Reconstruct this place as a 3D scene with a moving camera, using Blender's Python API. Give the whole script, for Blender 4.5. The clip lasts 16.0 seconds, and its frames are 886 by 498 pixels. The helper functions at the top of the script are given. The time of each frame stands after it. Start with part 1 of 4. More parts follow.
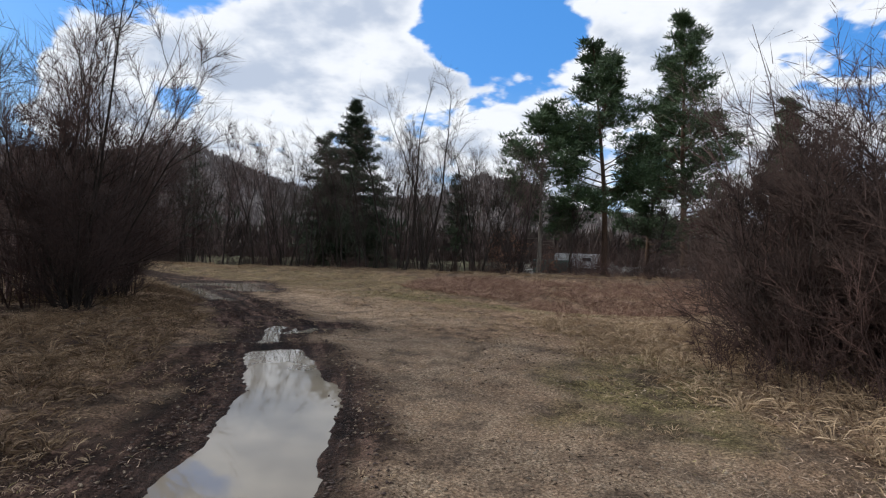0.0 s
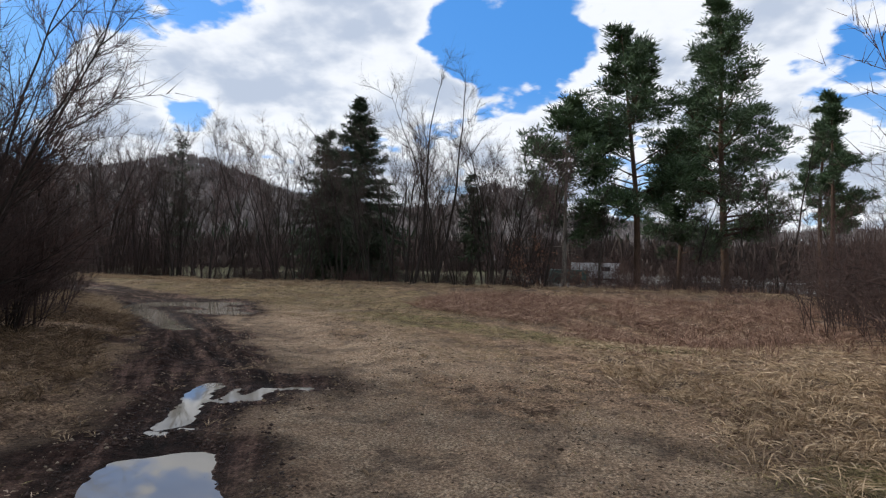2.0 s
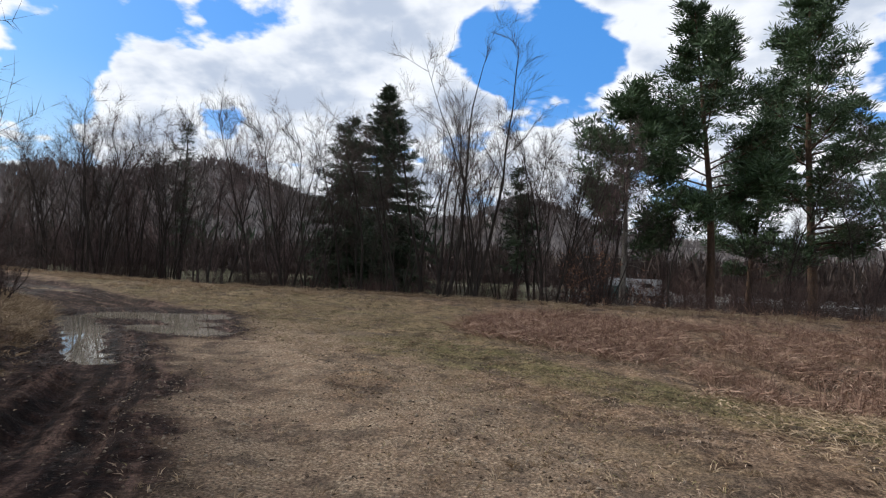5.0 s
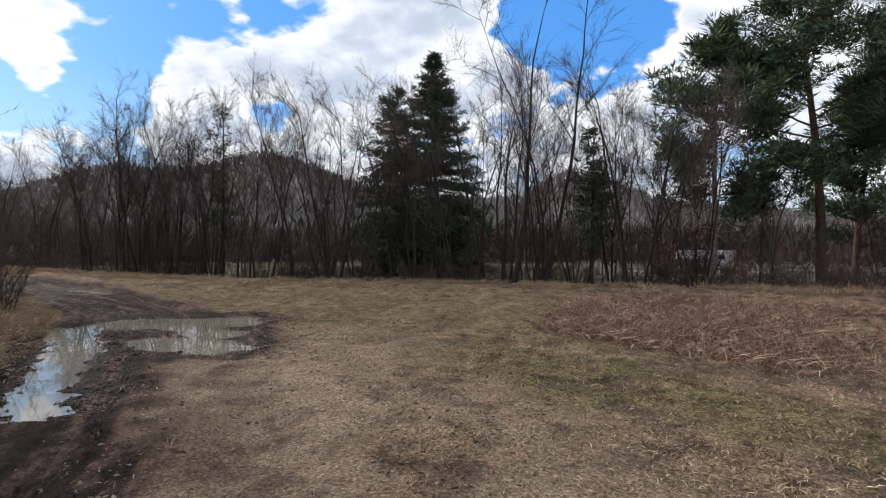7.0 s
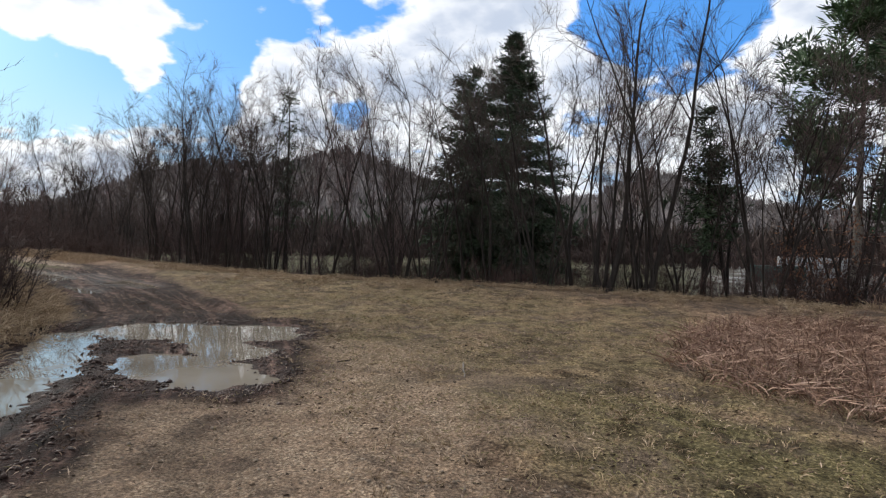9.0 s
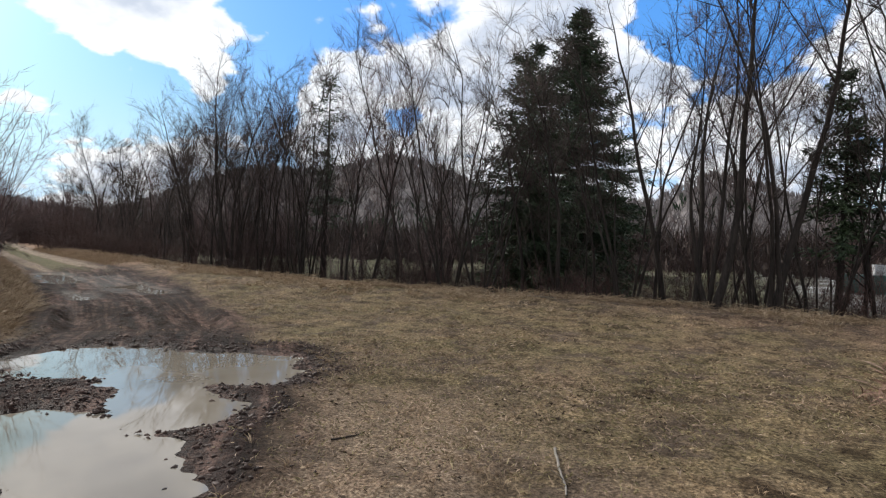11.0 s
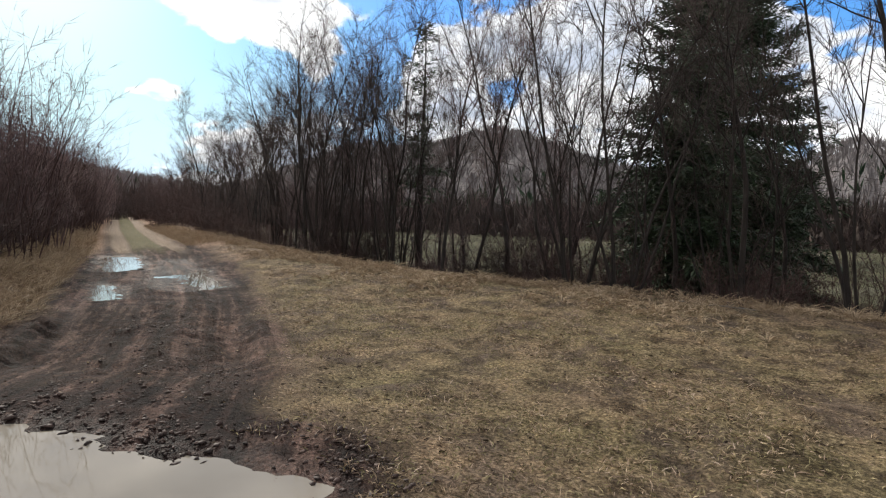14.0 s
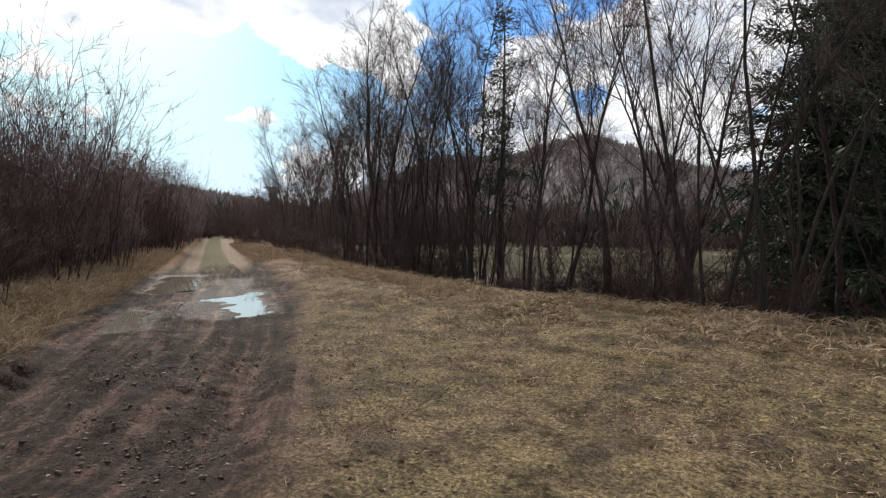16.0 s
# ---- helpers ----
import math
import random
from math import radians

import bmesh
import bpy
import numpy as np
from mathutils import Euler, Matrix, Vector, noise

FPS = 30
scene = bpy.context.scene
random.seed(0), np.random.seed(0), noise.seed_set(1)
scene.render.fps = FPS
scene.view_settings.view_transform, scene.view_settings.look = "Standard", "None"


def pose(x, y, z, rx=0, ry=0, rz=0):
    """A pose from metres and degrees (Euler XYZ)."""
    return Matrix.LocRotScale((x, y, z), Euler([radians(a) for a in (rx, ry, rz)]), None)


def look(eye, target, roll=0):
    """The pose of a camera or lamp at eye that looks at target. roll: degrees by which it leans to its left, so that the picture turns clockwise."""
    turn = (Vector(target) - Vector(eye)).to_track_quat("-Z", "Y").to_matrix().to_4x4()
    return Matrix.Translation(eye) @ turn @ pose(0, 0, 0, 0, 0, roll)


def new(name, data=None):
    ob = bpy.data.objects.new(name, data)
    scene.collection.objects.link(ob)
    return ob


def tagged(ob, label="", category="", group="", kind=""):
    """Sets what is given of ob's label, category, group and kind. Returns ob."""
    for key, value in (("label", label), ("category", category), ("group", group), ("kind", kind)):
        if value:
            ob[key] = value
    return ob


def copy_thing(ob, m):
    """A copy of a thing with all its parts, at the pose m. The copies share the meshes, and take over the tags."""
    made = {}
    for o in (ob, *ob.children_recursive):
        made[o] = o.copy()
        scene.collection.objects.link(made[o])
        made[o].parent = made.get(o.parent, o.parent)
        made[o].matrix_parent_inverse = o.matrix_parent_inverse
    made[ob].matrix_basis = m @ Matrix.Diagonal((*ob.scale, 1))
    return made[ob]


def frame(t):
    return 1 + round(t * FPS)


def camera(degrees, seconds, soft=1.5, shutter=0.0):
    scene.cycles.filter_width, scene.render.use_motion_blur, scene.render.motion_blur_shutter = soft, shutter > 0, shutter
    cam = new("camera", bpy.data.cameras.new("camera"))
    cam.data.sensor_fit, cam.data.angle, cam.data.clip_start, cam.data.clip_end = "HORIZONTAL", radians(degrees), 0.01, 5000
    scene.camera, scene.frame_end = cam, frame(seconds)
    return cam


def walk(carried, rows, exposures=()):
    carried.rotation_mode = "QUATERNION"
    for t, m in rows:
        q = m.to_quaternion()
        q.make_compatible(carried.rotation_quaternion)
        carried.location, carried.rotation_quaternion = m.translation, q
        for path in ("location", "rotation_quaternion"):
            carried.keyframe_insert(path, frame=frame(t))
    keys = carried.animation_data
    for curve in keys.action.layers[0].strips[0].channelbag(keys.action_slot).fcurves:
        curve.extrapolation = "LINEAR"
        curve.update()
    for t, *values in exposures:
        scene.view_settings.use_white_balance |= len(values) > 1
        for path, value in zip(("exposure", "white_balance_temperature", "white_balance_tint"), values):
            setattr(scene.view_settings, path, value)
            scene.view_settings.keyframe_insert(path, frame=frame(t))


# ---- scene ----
cam = camera(77.5, 16.0, soft=1.2)
PATH = [
    (0, (0.152, -0.492, 1.74), (0.07, 1.506, 1.724), 1.5),
    (0.5, (0.075, 0.487, 1.749), (-0.049, 2.483, 1.746), 1.6),
    (1, (-0.036, 1.498, 1.765), (-0.196, 3.492, 1.774), 1.7),
    (1.5, (-0.152, 2.53, 1.754), (-0.287, 4.525, 1.764), 1.4),
    (2, (-0.256, 3.545, 1.722), (-0.373, 5.542, 1.741), 1.1),
    (2.5, (-0.367, 4.499, 1.681), (-0.534, 6.491, 1.71), 0.4),
    (3, (-0.524, 5.453, 1.685), (-0.736, 7.441, 1.713), 1.0),
    (3.2, (-0.599, 5.794, 1.688), (-0.797, 7.784, 1.71), 1.0),
    (5.3, (-1.381, 8.903, 1.5), (-1.605, 10.889, 1.557), 3.3),
    (5.5, (-1.475, 9.202, 1.49), (-1.752, 11.183, 1.519), 2.7),
    (6, (-1.753, 9.953, 1.471), (-2.112, 11.92, 1.429), 0.7),
    (6.5, (-1.95, 10.642, 1.489), (-2.219, 12.624, 1.434), -0.7),
    (7, (-2.064, 11.388, 1.535), (-2.447, 13.351, 1.52), -0.0),
    (7.5, (-2.248, 12.06, 1.544), (-2.743, 13.997, 1.498), 0.8),
    (8, (-2.485, 12.721, 1.558), (-3.092, 14.627, 1.529), 1.1),
    (8.2, (-2.577, 12.999, 1.555), (-3.218, 14.893, 1.527), 0.6),
    (10.3, (-3.591, 16.024, 1.394), (-4.195, 17.931, 1.382), 3.2),
    (10.5, (-3.732, 16.322, 1.379), (-4.398, 18.207, 1.366), 2.7),
    (11, (-4.105, 17.125, 1.39), (-4.91, 18.956, 1.376), 1.9),
    (11.5, (-4.519, 17.794, 1.433), (-5.334, 19.62, 1.398), 2.6),
    (12, (-4.845, 18.417, 1.426), (-5.668, 20.239, 1.392), 3.0),
    (12.5, (-5.2, 18.973, 1.439), (-6.063, 20.777, 1.403), 3.8),
    (13, (-5.589, 19.558, 1.504), (-6.558, 21.306, 1.416), 2.9),
    (13.5, (-5.895, 20.103, 1.517), (-6.966, 21.788, 1.398), 2.0),
    (14, (-6.263, 20.627, 1.527), (-7.384, 22.279, 1.408), 1.8),
    (14.5, (-6.602, 21.139, 1.536), (-7.779, 22.753, 1.455), 2.1),
    (15, (-6.98, 21.639, 1.51), (-8.243, 23.189, 1.457), 2.6),
    (15.5, (-7.28, 22.114, 1.461), (-8.593, 23.62, 1.365), 1.0),
    (16, (-7.664, 22.57, 1.421), (-9.021, 24.037, 1.344), 0.4),
]
EXPOSURE = [(0, 0.0, 6200, 10), (6, 0.06, 6200, 10), (7, 0.15, 6250, 10), (8, 0.13, 6300, 10), (10.5, 0.23, 6350, 10), (11.5, 0.15, 6400, 10), (13, 0.10, 6450, 10), (14.5, 0.42, 6600, 10), (16, 0.33, 6600, 10)]
walk(cam, [(t, look(eye, target, roll)) for t, eye, target, roll in PATH], EXPOSURE)

# ---- world, sun and exposure ----
def azel(az_left, el):
    a, e = radians(az_left), radians(el)
    return Vector((-math.sin(a) * math.cos(e), math.cos(a) * math.cos(e), math.sin(e)))


SUN_AZ, SUN_EL = 72.0, 27.0
world = bpy.data.worlds.new("sky")
scene.world = world
world.use_nodes = True
wt = world.node_tree
wt.nodes.clear()


def wnode(kind, **props):
    n = wt.nodes.new(kind)
    for k, v in props.items():
        setattr(n, k, v)
    return n


def wlink(a, b):
    wt.links.new(a, b)


def wmath(op, a, b=None, c=None, clamp=False):
    n = wnode("ShaderNodeMath", operation=op, use_clamp=clamp)
    for i, v in enumerate((a, b, c)):
        if v is None:
            continue
        if isinstance(v, (int, float)):
            n.inputs[i].default_value = v
        else:
            wlink(v, n.inputs[i])
    return n.outputs[0]


sky = wnode("ShaderNodeTexSky", sky_type="NISHITA", sun_disc=False, sun_elevation=radians(SUN_EL), sun_rotation=radians(-SUN_AZ),
            altitude=350, air_density=1.2, dust_density=1.4, ozone_density=2.0)
coord = wnode("ShaderNodeTexCoord")
sep = wnode("ShaderNodeSeparateXYZ")
wlink(coord.outputs["Generated"], sep.inputs[0])
# clouds lie on a sheet overhead: the view direction is projected on it
up = wmath("ADD", wmath("MAXIMUM", sep.outputs[2], 0.0), 0.30)
flat = wnode("ShaderNodeCombineXYZ")
wlink(wmath("DIVIDE", sep.outputs[0], up), flat.inputs[0])
wlink(wmath("DIVIDE", sep.outputs[1], up), flat.inputs[1])
cloud_noise = wnode("ShaderNodeTexNoise", noise_dimensions="3D")
cloud_noise.inputs["Scale"].default_value = 2.3
cloud_noise.inputs["Detail"].default_value = 9.0
cloud_noise.inputs["Roughness"].default_value = 0.56
cloud_noise.inputs["Distortion"].default_value = 0.1
wlink(flat.outputs[0], cloud_noise.inputs["Vector"])
puffs = wnode("ShaderNodeTexVoronoi", feature="SMOOTH_F1")
puffs.inputs["Scale"].default_value = 7.0
puffs.inputs["Detail"].default_value = 3.0
puffs.inputs["Smoothness"].default_value = 0.35
wlink(flat.outputs[0], puffs.inputs["Vector"])
billow = wmath("MULTIPLY_ADD", puffs.outputs["Distance"], -0.30, 0.12)
density = wmath("ADD", wmath("MULTIPLY_ADD", cloud_noise.outputs["Fac"], 1.5, 0.10), billow)
# clear gaps in the cloud cover: azimuth to the left of +y, elevation, half-width, strength
for az, el, half, amount in ((-3, 20.6, 6.5, 0.42), (-7.6, 22.5, 5, 0.32), (2, 21.5, 4, 0.3), (28.3, 13.0, 2.6, 0.40), (31.8, 21.8, 4.5, 0.32), (26, 23, 4.5, 0.34), (37.5, 20.5, 3.5, 0.30),
                             (42.5, 13.5, 3.6, 0.38), (44, 10, 6, 0.32), (40.3, 16.7, 2.6, 0.3), (42.9, 21.5, 5, 0.34), (-27.8, 17.7, 2.6, 0.25), (-21, 19.3, 2.2, 0.25), (-34.5, 18.5, 4, 0.3),
                             (-16.8, 7.8, 5, 0.24), (4, 13, 3.0, 0.2), (53, 11.5, 5, 0.40), (64, 10.5, 9, 0.45), (66, 15, 5, 0.22), (76, 9, 12, 0.40)):
    d = azel(az, el)
    dot = wnode("ShaderNodeVectorMath", operation="DOT_PRODUCT")
    wlink(coord.outputs["Generated"], dot.inputs[0])
    dot.inputs[1].default_value = d
    gap = wnode("ShaderNodeMapRange", interpolation_type="SMOOTHSTEP")
    wlink(dot.outputs["Value"], gap.inputs["Value"])
    gap.inputs["From Min"].default_value, gap.inputs["From Max"].default_value = math.cos(radians(half * 1.25)), 1.0
    gap.inputs["To Min"].default_value, gap.inputs["To Max"].default_value = 0.0, amount * 0.95
    density = wmath("SUBTRACT", density, gap.outputs[0])
cover = wnode("ShaderNodeMapRange", interpolation_type="SMOOTHSTEP")
wlink(density, cover.inputs["Value"])
cover.inputs["From Min"].default_value, cover.inputs["From Max"].default_value = 0.37, 0.50
shade_noise = wnode("ShaderNodeTexNoise")
shade_noise.inputs["Scale"].default_value, shade_noise.inputs["Detail"].default_value = 3.4, 5.0
wlink(flat.outputs[0], shade_noise.inputs["Vector"])
# thick cores are grey-blue, thin sunlit margins white
core = wmath("SUBTRACT", wmath("MULTIPLY_ADD", shade_noise.outputs["Fac"], 1.3, 0.36), wmath("MULTIPLY", density, 0.80))
shade = wnode("ShaderNodeMapRange", interpolation_type="SMOOTHSTEP")
wlink(core, shade.inputs["Value"])
shade.inputs["From Min"].default_value, shade.inputs["From Max"].default_value = 0.24, 0.62
cloud_col = wnode("ShaderNodeMix", data_type="RGBA")
wlink(shade.outputs[0], cloud_col.inputs["Factor"])
cloud_col.inputs["A"].default_value = (0.56, 0.615, 0.71, 1)
cloud_col.inputs["B"].default_value = (1.0, 1.0, 1.0, 1)
sky_gain = wnode("ShaderNodeMix", data_type="RGBA", blend_type="MULTIPLY")
sky_gain.inputs["Factor"].default_value = 1.0
wlink(sky.outputs[0], sky_gain.inputs["A"])
sky_gain.inputs["B"].default_value = (0.090, 0.120, 0.170, 1)
mix = wnode("ShaderNodeMix", data_type="RGBA")
wlink(wmath("MULTIPLY", cover.outputs[0], 0.96), mix.inputs["Factor"])
haze = wnode("ShaderNodeMix", data_type="RGBA", blend_type="DARKEN")
haze.inputs["Factor"].default_value = 1.0
deep = wnode("ShaderNodeMix", data_type="RGBA")
deep.inputs["Factor"].default_value = 0.6
wlink(sky_gain.outputs["Result"], deep.inputs["A"])
deep.inputs["B"].default_value = (0.075, 0.35, 0.88, 1)
pale_low = wnode("ShaderNodeMapRange", interpolation_type="SMOOTHSTEP")
wlink(sep.outputs[2], pale_low.inputs["Value"])
pale_low.inputs["From Min"].default_value, pale_low.inputs["From Max"].default_value = 0.30, 0.02
pale_low.inputs["To Min"].default_value, pale_low.inputs["To Max"].default_value = 0.0, 0.85
lower = wnode("ShaderNodeMix", data_type="RGBA")
wlink(pale_low.outputs[0], lower.inputs["Factor"])
wlink(deep.outputs["Result"], lower.inputs["A"])
lower.inputs["B"].default_value = (0.62, 0.81, 0.97, 1)
wlink(lower.outputs["Result"], haze.inputs["A"])
haze.inputs["B"].default_value = (0.78, 0.92, 1.0, 1)
wlink(haze.outputs["Result"], mix.inputs["A"])
wlink(cloud_col.outputs["Result"], mix.inputs["B"])
back = wnode("ShaderNodeBackground")
wlink(mix.outputs["Result"], back.inputs["Color"])
back.inputs["Strength"].default_value = 1.0
wlink(back.outputs[0], wnode("ShaderNodeOutputWorld").inputs["Surface"])

sun = new("sun", bpy.data.lights.new("sun", "SUN"))
sun.data.energy, sun.data.angle, sun.data.color = 3.7, radians(1.5), (1.0, 0.94, 0.85)
sun.matrix_basis = look((0, 0, 60), Vector((0, 0, 60)) - azel(SUN_AZ, SUN_EL))


# ---- materials ----
def material(name, rough=0.9, metal=0.0, spec=0.3):
    m = bpy.data.materials.new(name)
    m.use_nodes = True
    b = m.node_tree.nodes["Principled BSDF"]
    b.inputs["Roughness"].default_value, b.inputs["Metallic"].default_value = rough, metal
    b.inputs["Specular IOR Level"].default_value = spec
    return m, m.node_tree, b


def noise_node(nt, scale, detail=4.0, rough=0.6, vec=None):
    n = nt.nodes.new("ShaderNodeTexNoise")
    n.inputs["Scale"].default_value, n.inputs["Detail"].default_value, n.inputs["Roughness"].default_value = scale, detail, rough
    if vec is not None:
        nt.links.new(vec, n.inputs["Vector"])
    return n.outputs["Fac"]


def ramp(nt, fac, stops):
    r = nt.nodes.new("ShaderNodeValToRGB")
    while len(r.color_ramp.elements) < len(stops):
        r.color_ramp.elements.new(0.5)
    for e, (p, c) in zip(r.color_ramp.elements, stops):
        e.position, e.color = p, (*c, 1)
    nt.links.new(fac, r.inputs[0])
    return r.outputs[0]


def blend(nt, fac, a, b, mode="MIX"):
    n = nt.nodes.new("ShaderNodeMix")
    n.data_type, n.blend_type = "RGBA", mode
    for v, s in ((fac, "Factor"), (a, "A"), (b, "B")):
        sock = n.inputs[s]
        if isinstance(v, (int, float)):
            sock.default_value = v
        elif isinstance(v, tuple):
            sock.default_value = (*v, 1)
        else:
            nt.links.new(v, sock)
    return n.outputs["Result"]


def bump(nt, b, height, strength, distance=0.02):
    n = nt.nodes.new("ShaderNodeBump")
    n.inputs["Strength"].default_value, n.inputs["Distance"].default_value = strength, distance
    nt.links.new(height, n.inputs["Height"])
    nt.links.new(n.outputs[0], b.inputs["Normal"])


def bark(name, dark, light, scale=14.0):
    m, nt, b = material(name, 0.95, 0, 0.15)
    tc = nt.nodes.new("ShaderNodeTexCoord")
    mp = nt.nodes.new("ShaderNodeMapping")
    mp.inputs["Scale"].default_value = (1, 1, 0.22)
    nt.links.new(tc.outputs["Object"], mp.inputs["Vector"])
    f = noise_node(nt, scale, 5, 0.65, mp.outputs[0])
    g = noise_node(nt, 1.3, 2, 0.5, tc.outputs["Object"])
    col = ramp(nt, f, [(0.32, dark), (0.7, light)])
    col = blend(nt, 0.35, col, ramp(nt, g, [(0.3, dark), (0.75, light)]))
    nt.links.new(col, b.inputs["Base Color"])
    bump(nt, b, f, 0.6, 0.02)
    return m


def island_mat(name, stops, rough=0.85, spec=0.2, patch=0.6):
    """Many small pieces: colour by piece, and by patches of the place."""
    m, nt, b = material(name, rough, 0, spec)
    geo = nt.nodes.new("ShaderNodeNewGeometry")
    obj = nt.nodes.new("ShaderNodeObjectInfo")
    f = noise_node(nt, patch, 3, 0.6, geo.outputs["Position"])
    mx = nt.nodes.new("ShaderNodeMath")
    mx.operation = "MULTIPLY_ADD"
    nt.links.new(geo.outputs["Random Per Island"], mx.inputs[0])
    mx.inputs[1].default_value = 0.55
    ad = nt.nodes.new("ShaderNodeMath")
    ad.operation = "MULTIPLY_ADD"
    f2 = noise_node(nt, patch * 6, 3, 0.6, geo.outputs["Position"])
    nt.links.new(blend(nt, 0.5, f, f2), ad.inputs[0])
    ad.inputs[1].default_value = 1.1
    sc = nt.nodes.new("ShaderNodeMath")
    sc.operation = "MULTIPLY_ADD"
    nt.links.new(obj.outputs["Random"], sc.inputs[0])
    sc.inputs[1].default_value, sc.inputs[2].default_value = 0.16, -0.41
    nt.links.new(sc.outputs[0], ad.inputs[2])
    nt.links.new(ad.outputs[0], mx.inputs[2])
    nt.links.new(ramp(nt, mx.outputs[0], stops), b.inputs["Base Color"])
    return m


BARK_GREY = bark("bark_grey", (0.013, 0.0105, 0.0095), (0.052, 0.043, 0.037))
BARK_PALE = bark("bark_pale", (0.10, 0.09, 0.08), (0.30, 0.27, 0.23), 9)
BARK_PINE = bark("bark_pine", (0.03, 0.022, 0.017), (0.12, 0.075, 0.048), 10)
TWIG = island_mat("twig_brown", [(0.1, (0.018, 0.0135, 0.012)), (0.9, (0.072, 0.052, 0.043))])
TWIG_RED = island_mat("twig_reddish", [(0.1, (0.020, 0.0125, 0.011)), (0.9, (0.092, 0.053, 0.044))])
# darker copy of the reddish twigs, with backlit shade put into its colour
TWIG_BACKLIT = island_mat("twig_backlit", [(0.1, (0.016, 0.011, 0.0095)), (0.9, (0.066, 0.042, 0.036))])
TWIG_PALE = island_mat("twig_pale", [(0.1, (0.040, 0.027, 0.027)), (0.9, (0.165, 0.108, 0.102))])
SPRUCE = island_mat("spruce_needles", [(0.1, (0.010, 0.020, 0.010)), (0.9, (0.046, 0.074, 0.030))], 0.6, 0.3)
PINE = island_mat("pine_needles", [(0.1, (0.018, 0.04, 0.018)), (0.9, (0.075, 0.125, 0.05))], 0.55, 0.35)
STRAW = island_mat("dry_grass", [(0.0, (0.055, 0.040, 0.027)), (0.3, (0.22, 0.152, 0.093)), (0.65, (0.385, 0.285, 0.18)), (1.0, (0.57, 0.455, 0.32))], 0.8, 0.25)
GREENISH = island_mat("short_grass", [(0.0, (0.042, 0.035, 0.019)), (0.3, (0.13, 0.111, 0.05)), (0.6, (0.24, 0.20, 0.094)), (0.85, (0.43, 0.345, 0.195)), (1.0, (0.62, 0.50, 0.32))], 0.8, 0.25, 0.55)
STRAW_SHORT = island_mat("bleached_turf", [(0.0, (0.037, 0.025, 0.019)), (0.3, (0.155, 0.104, 0.071)), (0.65, (0.365, 0.265, 0.187)), (1.0, (0.71, 0.56, 0.43))], 0.8, 0.25, 0.6)
DULL_STRAW = island_mat("dull_straw", [(0.0, (0.03, 0.021, 0.014)), (0.4, (0.115, 0.076, 0.045)), (0.75, (0.24, 0.165, 0.10)), (1.0, (0.46, 0.35, 0.23))], 0.85, 0.2, 0.9)
BRAMBLE = island_mat("dead_stems", [(0.0, (0.05, 0.029, 0.022)), (0.45, (0.175, 0.105, 0.076)), (0.8, (0.34, 0.225, 0.165)), (1.0, (0.52, 0.39, 0.30))], 0.85, 0.2, 1.2)
LEAF_DEAD = island_mat("dead_leaves", [(0.0, (0.07, 0.035, 0.022)), (0.6, (0.20, 0.10, 0.06)), (1.0, (0.30, 0.18, 0.11))], 0.8, 0.2)
LITTER = island_mat("leaf_litter", [(0.0, (0.022, 0.016, 0.012)), (0.6, (0.07, 0.05, 0.036)), (1.0, (0.17, 0.125, 0.09))], 0.9, 0.1, 0.8)
# much paler and greyer than the near twigs: distance haze put into the colour
HAZED_TREES = island_mat("far_woods", [(0.0, (0.085, 0.077, 0.076)), (0.6, (0.185, 0.165, 0.16)), (1.0, (0.30, 0.27, 0.262))], 0.95, 0.05, 0.012)
FAR_FIRS = island_mat("far_firs", [(0.0, (0.015, 0.025, 0.016)), (1.0, (0.04, 0.06, 0.035))], 0.95, 0.05, 0.02)


# ---- the lie of the land ----
def smooth(a, b, v):
    t = np.clip((v - a) / (b - a), 0, 1)
    return t * t * (3 - 2 * t)


_rng = np.random.default_rng(7)
_TAB = _rng.random((256, 256))


def vnoise(x, y, scale):
    """Smooth value noise from 0 to 1 over the plan."""
    u, v = np.asarray(x) * scale, np.asarray(y) * scale
    i, j = np.floor(u).astype(int), np.floor(v).astype(int)
    f, g = u - i, v - j
    f, g = f * f * (3 - 2 * f), g * g * (3 - 2 * g)
    a, b = _TAB[i % 256, j % 256], _TAB[(i + 1) % 256, j % 256]
    c, d = _TAB[i % 256, (j + 1) % 256], _TAB[(i + 1) % 256, (j + 1) % 256]
    return (a * (1 - f) + b * f) * (1 - g) + (c * (1 - f) + d * f) * g


def fbm(x, y, scale, octaves=4):
    s, amp, tot = 0.0, 1.0, 0.0
    for o in range(octaves):
        s = s + amp * vnoise(np.asarray(x) + 17.3 * o, np.asarray(y) - 9.1 * o, scale * 2 ** o)
        tot += amp
        amp *= 0.5
    return s / tot


TRACK = np.array([(-0.7, -30), (-0.7, -6), (-0.8, 3), (-1.5, 7), (-2.7, 10.5), (-5.4, 15.4), (-8.7, 20.1), (-12, 23.4), (-15.4, 25.7),
                  (-24.3, 30.3), (-47.5, 40.8), (-85, 58.5), (-160, 94)])


def seg_dist(x, y, a, b):
    """Signed side distance and nearest distance to the segment a-b, and the share along it."""
    ax, ay = a
    dx, dy = b[0] - ax, b[1] - ay
    l2 = dx * dx + dy * dy
    t = np.clip(((x - ax) * dx + (y - ay) * dy) / l2, 0, 1)
    px, py = x - ax - t * dx, y - ay - t * dy
    return np.hypot(px, py), np.sign(dx * py - dy * px), t


def track_side(x, y):
    """Metres from the track's centre line, positive to its left."""
    return track_place(x, y)[0]


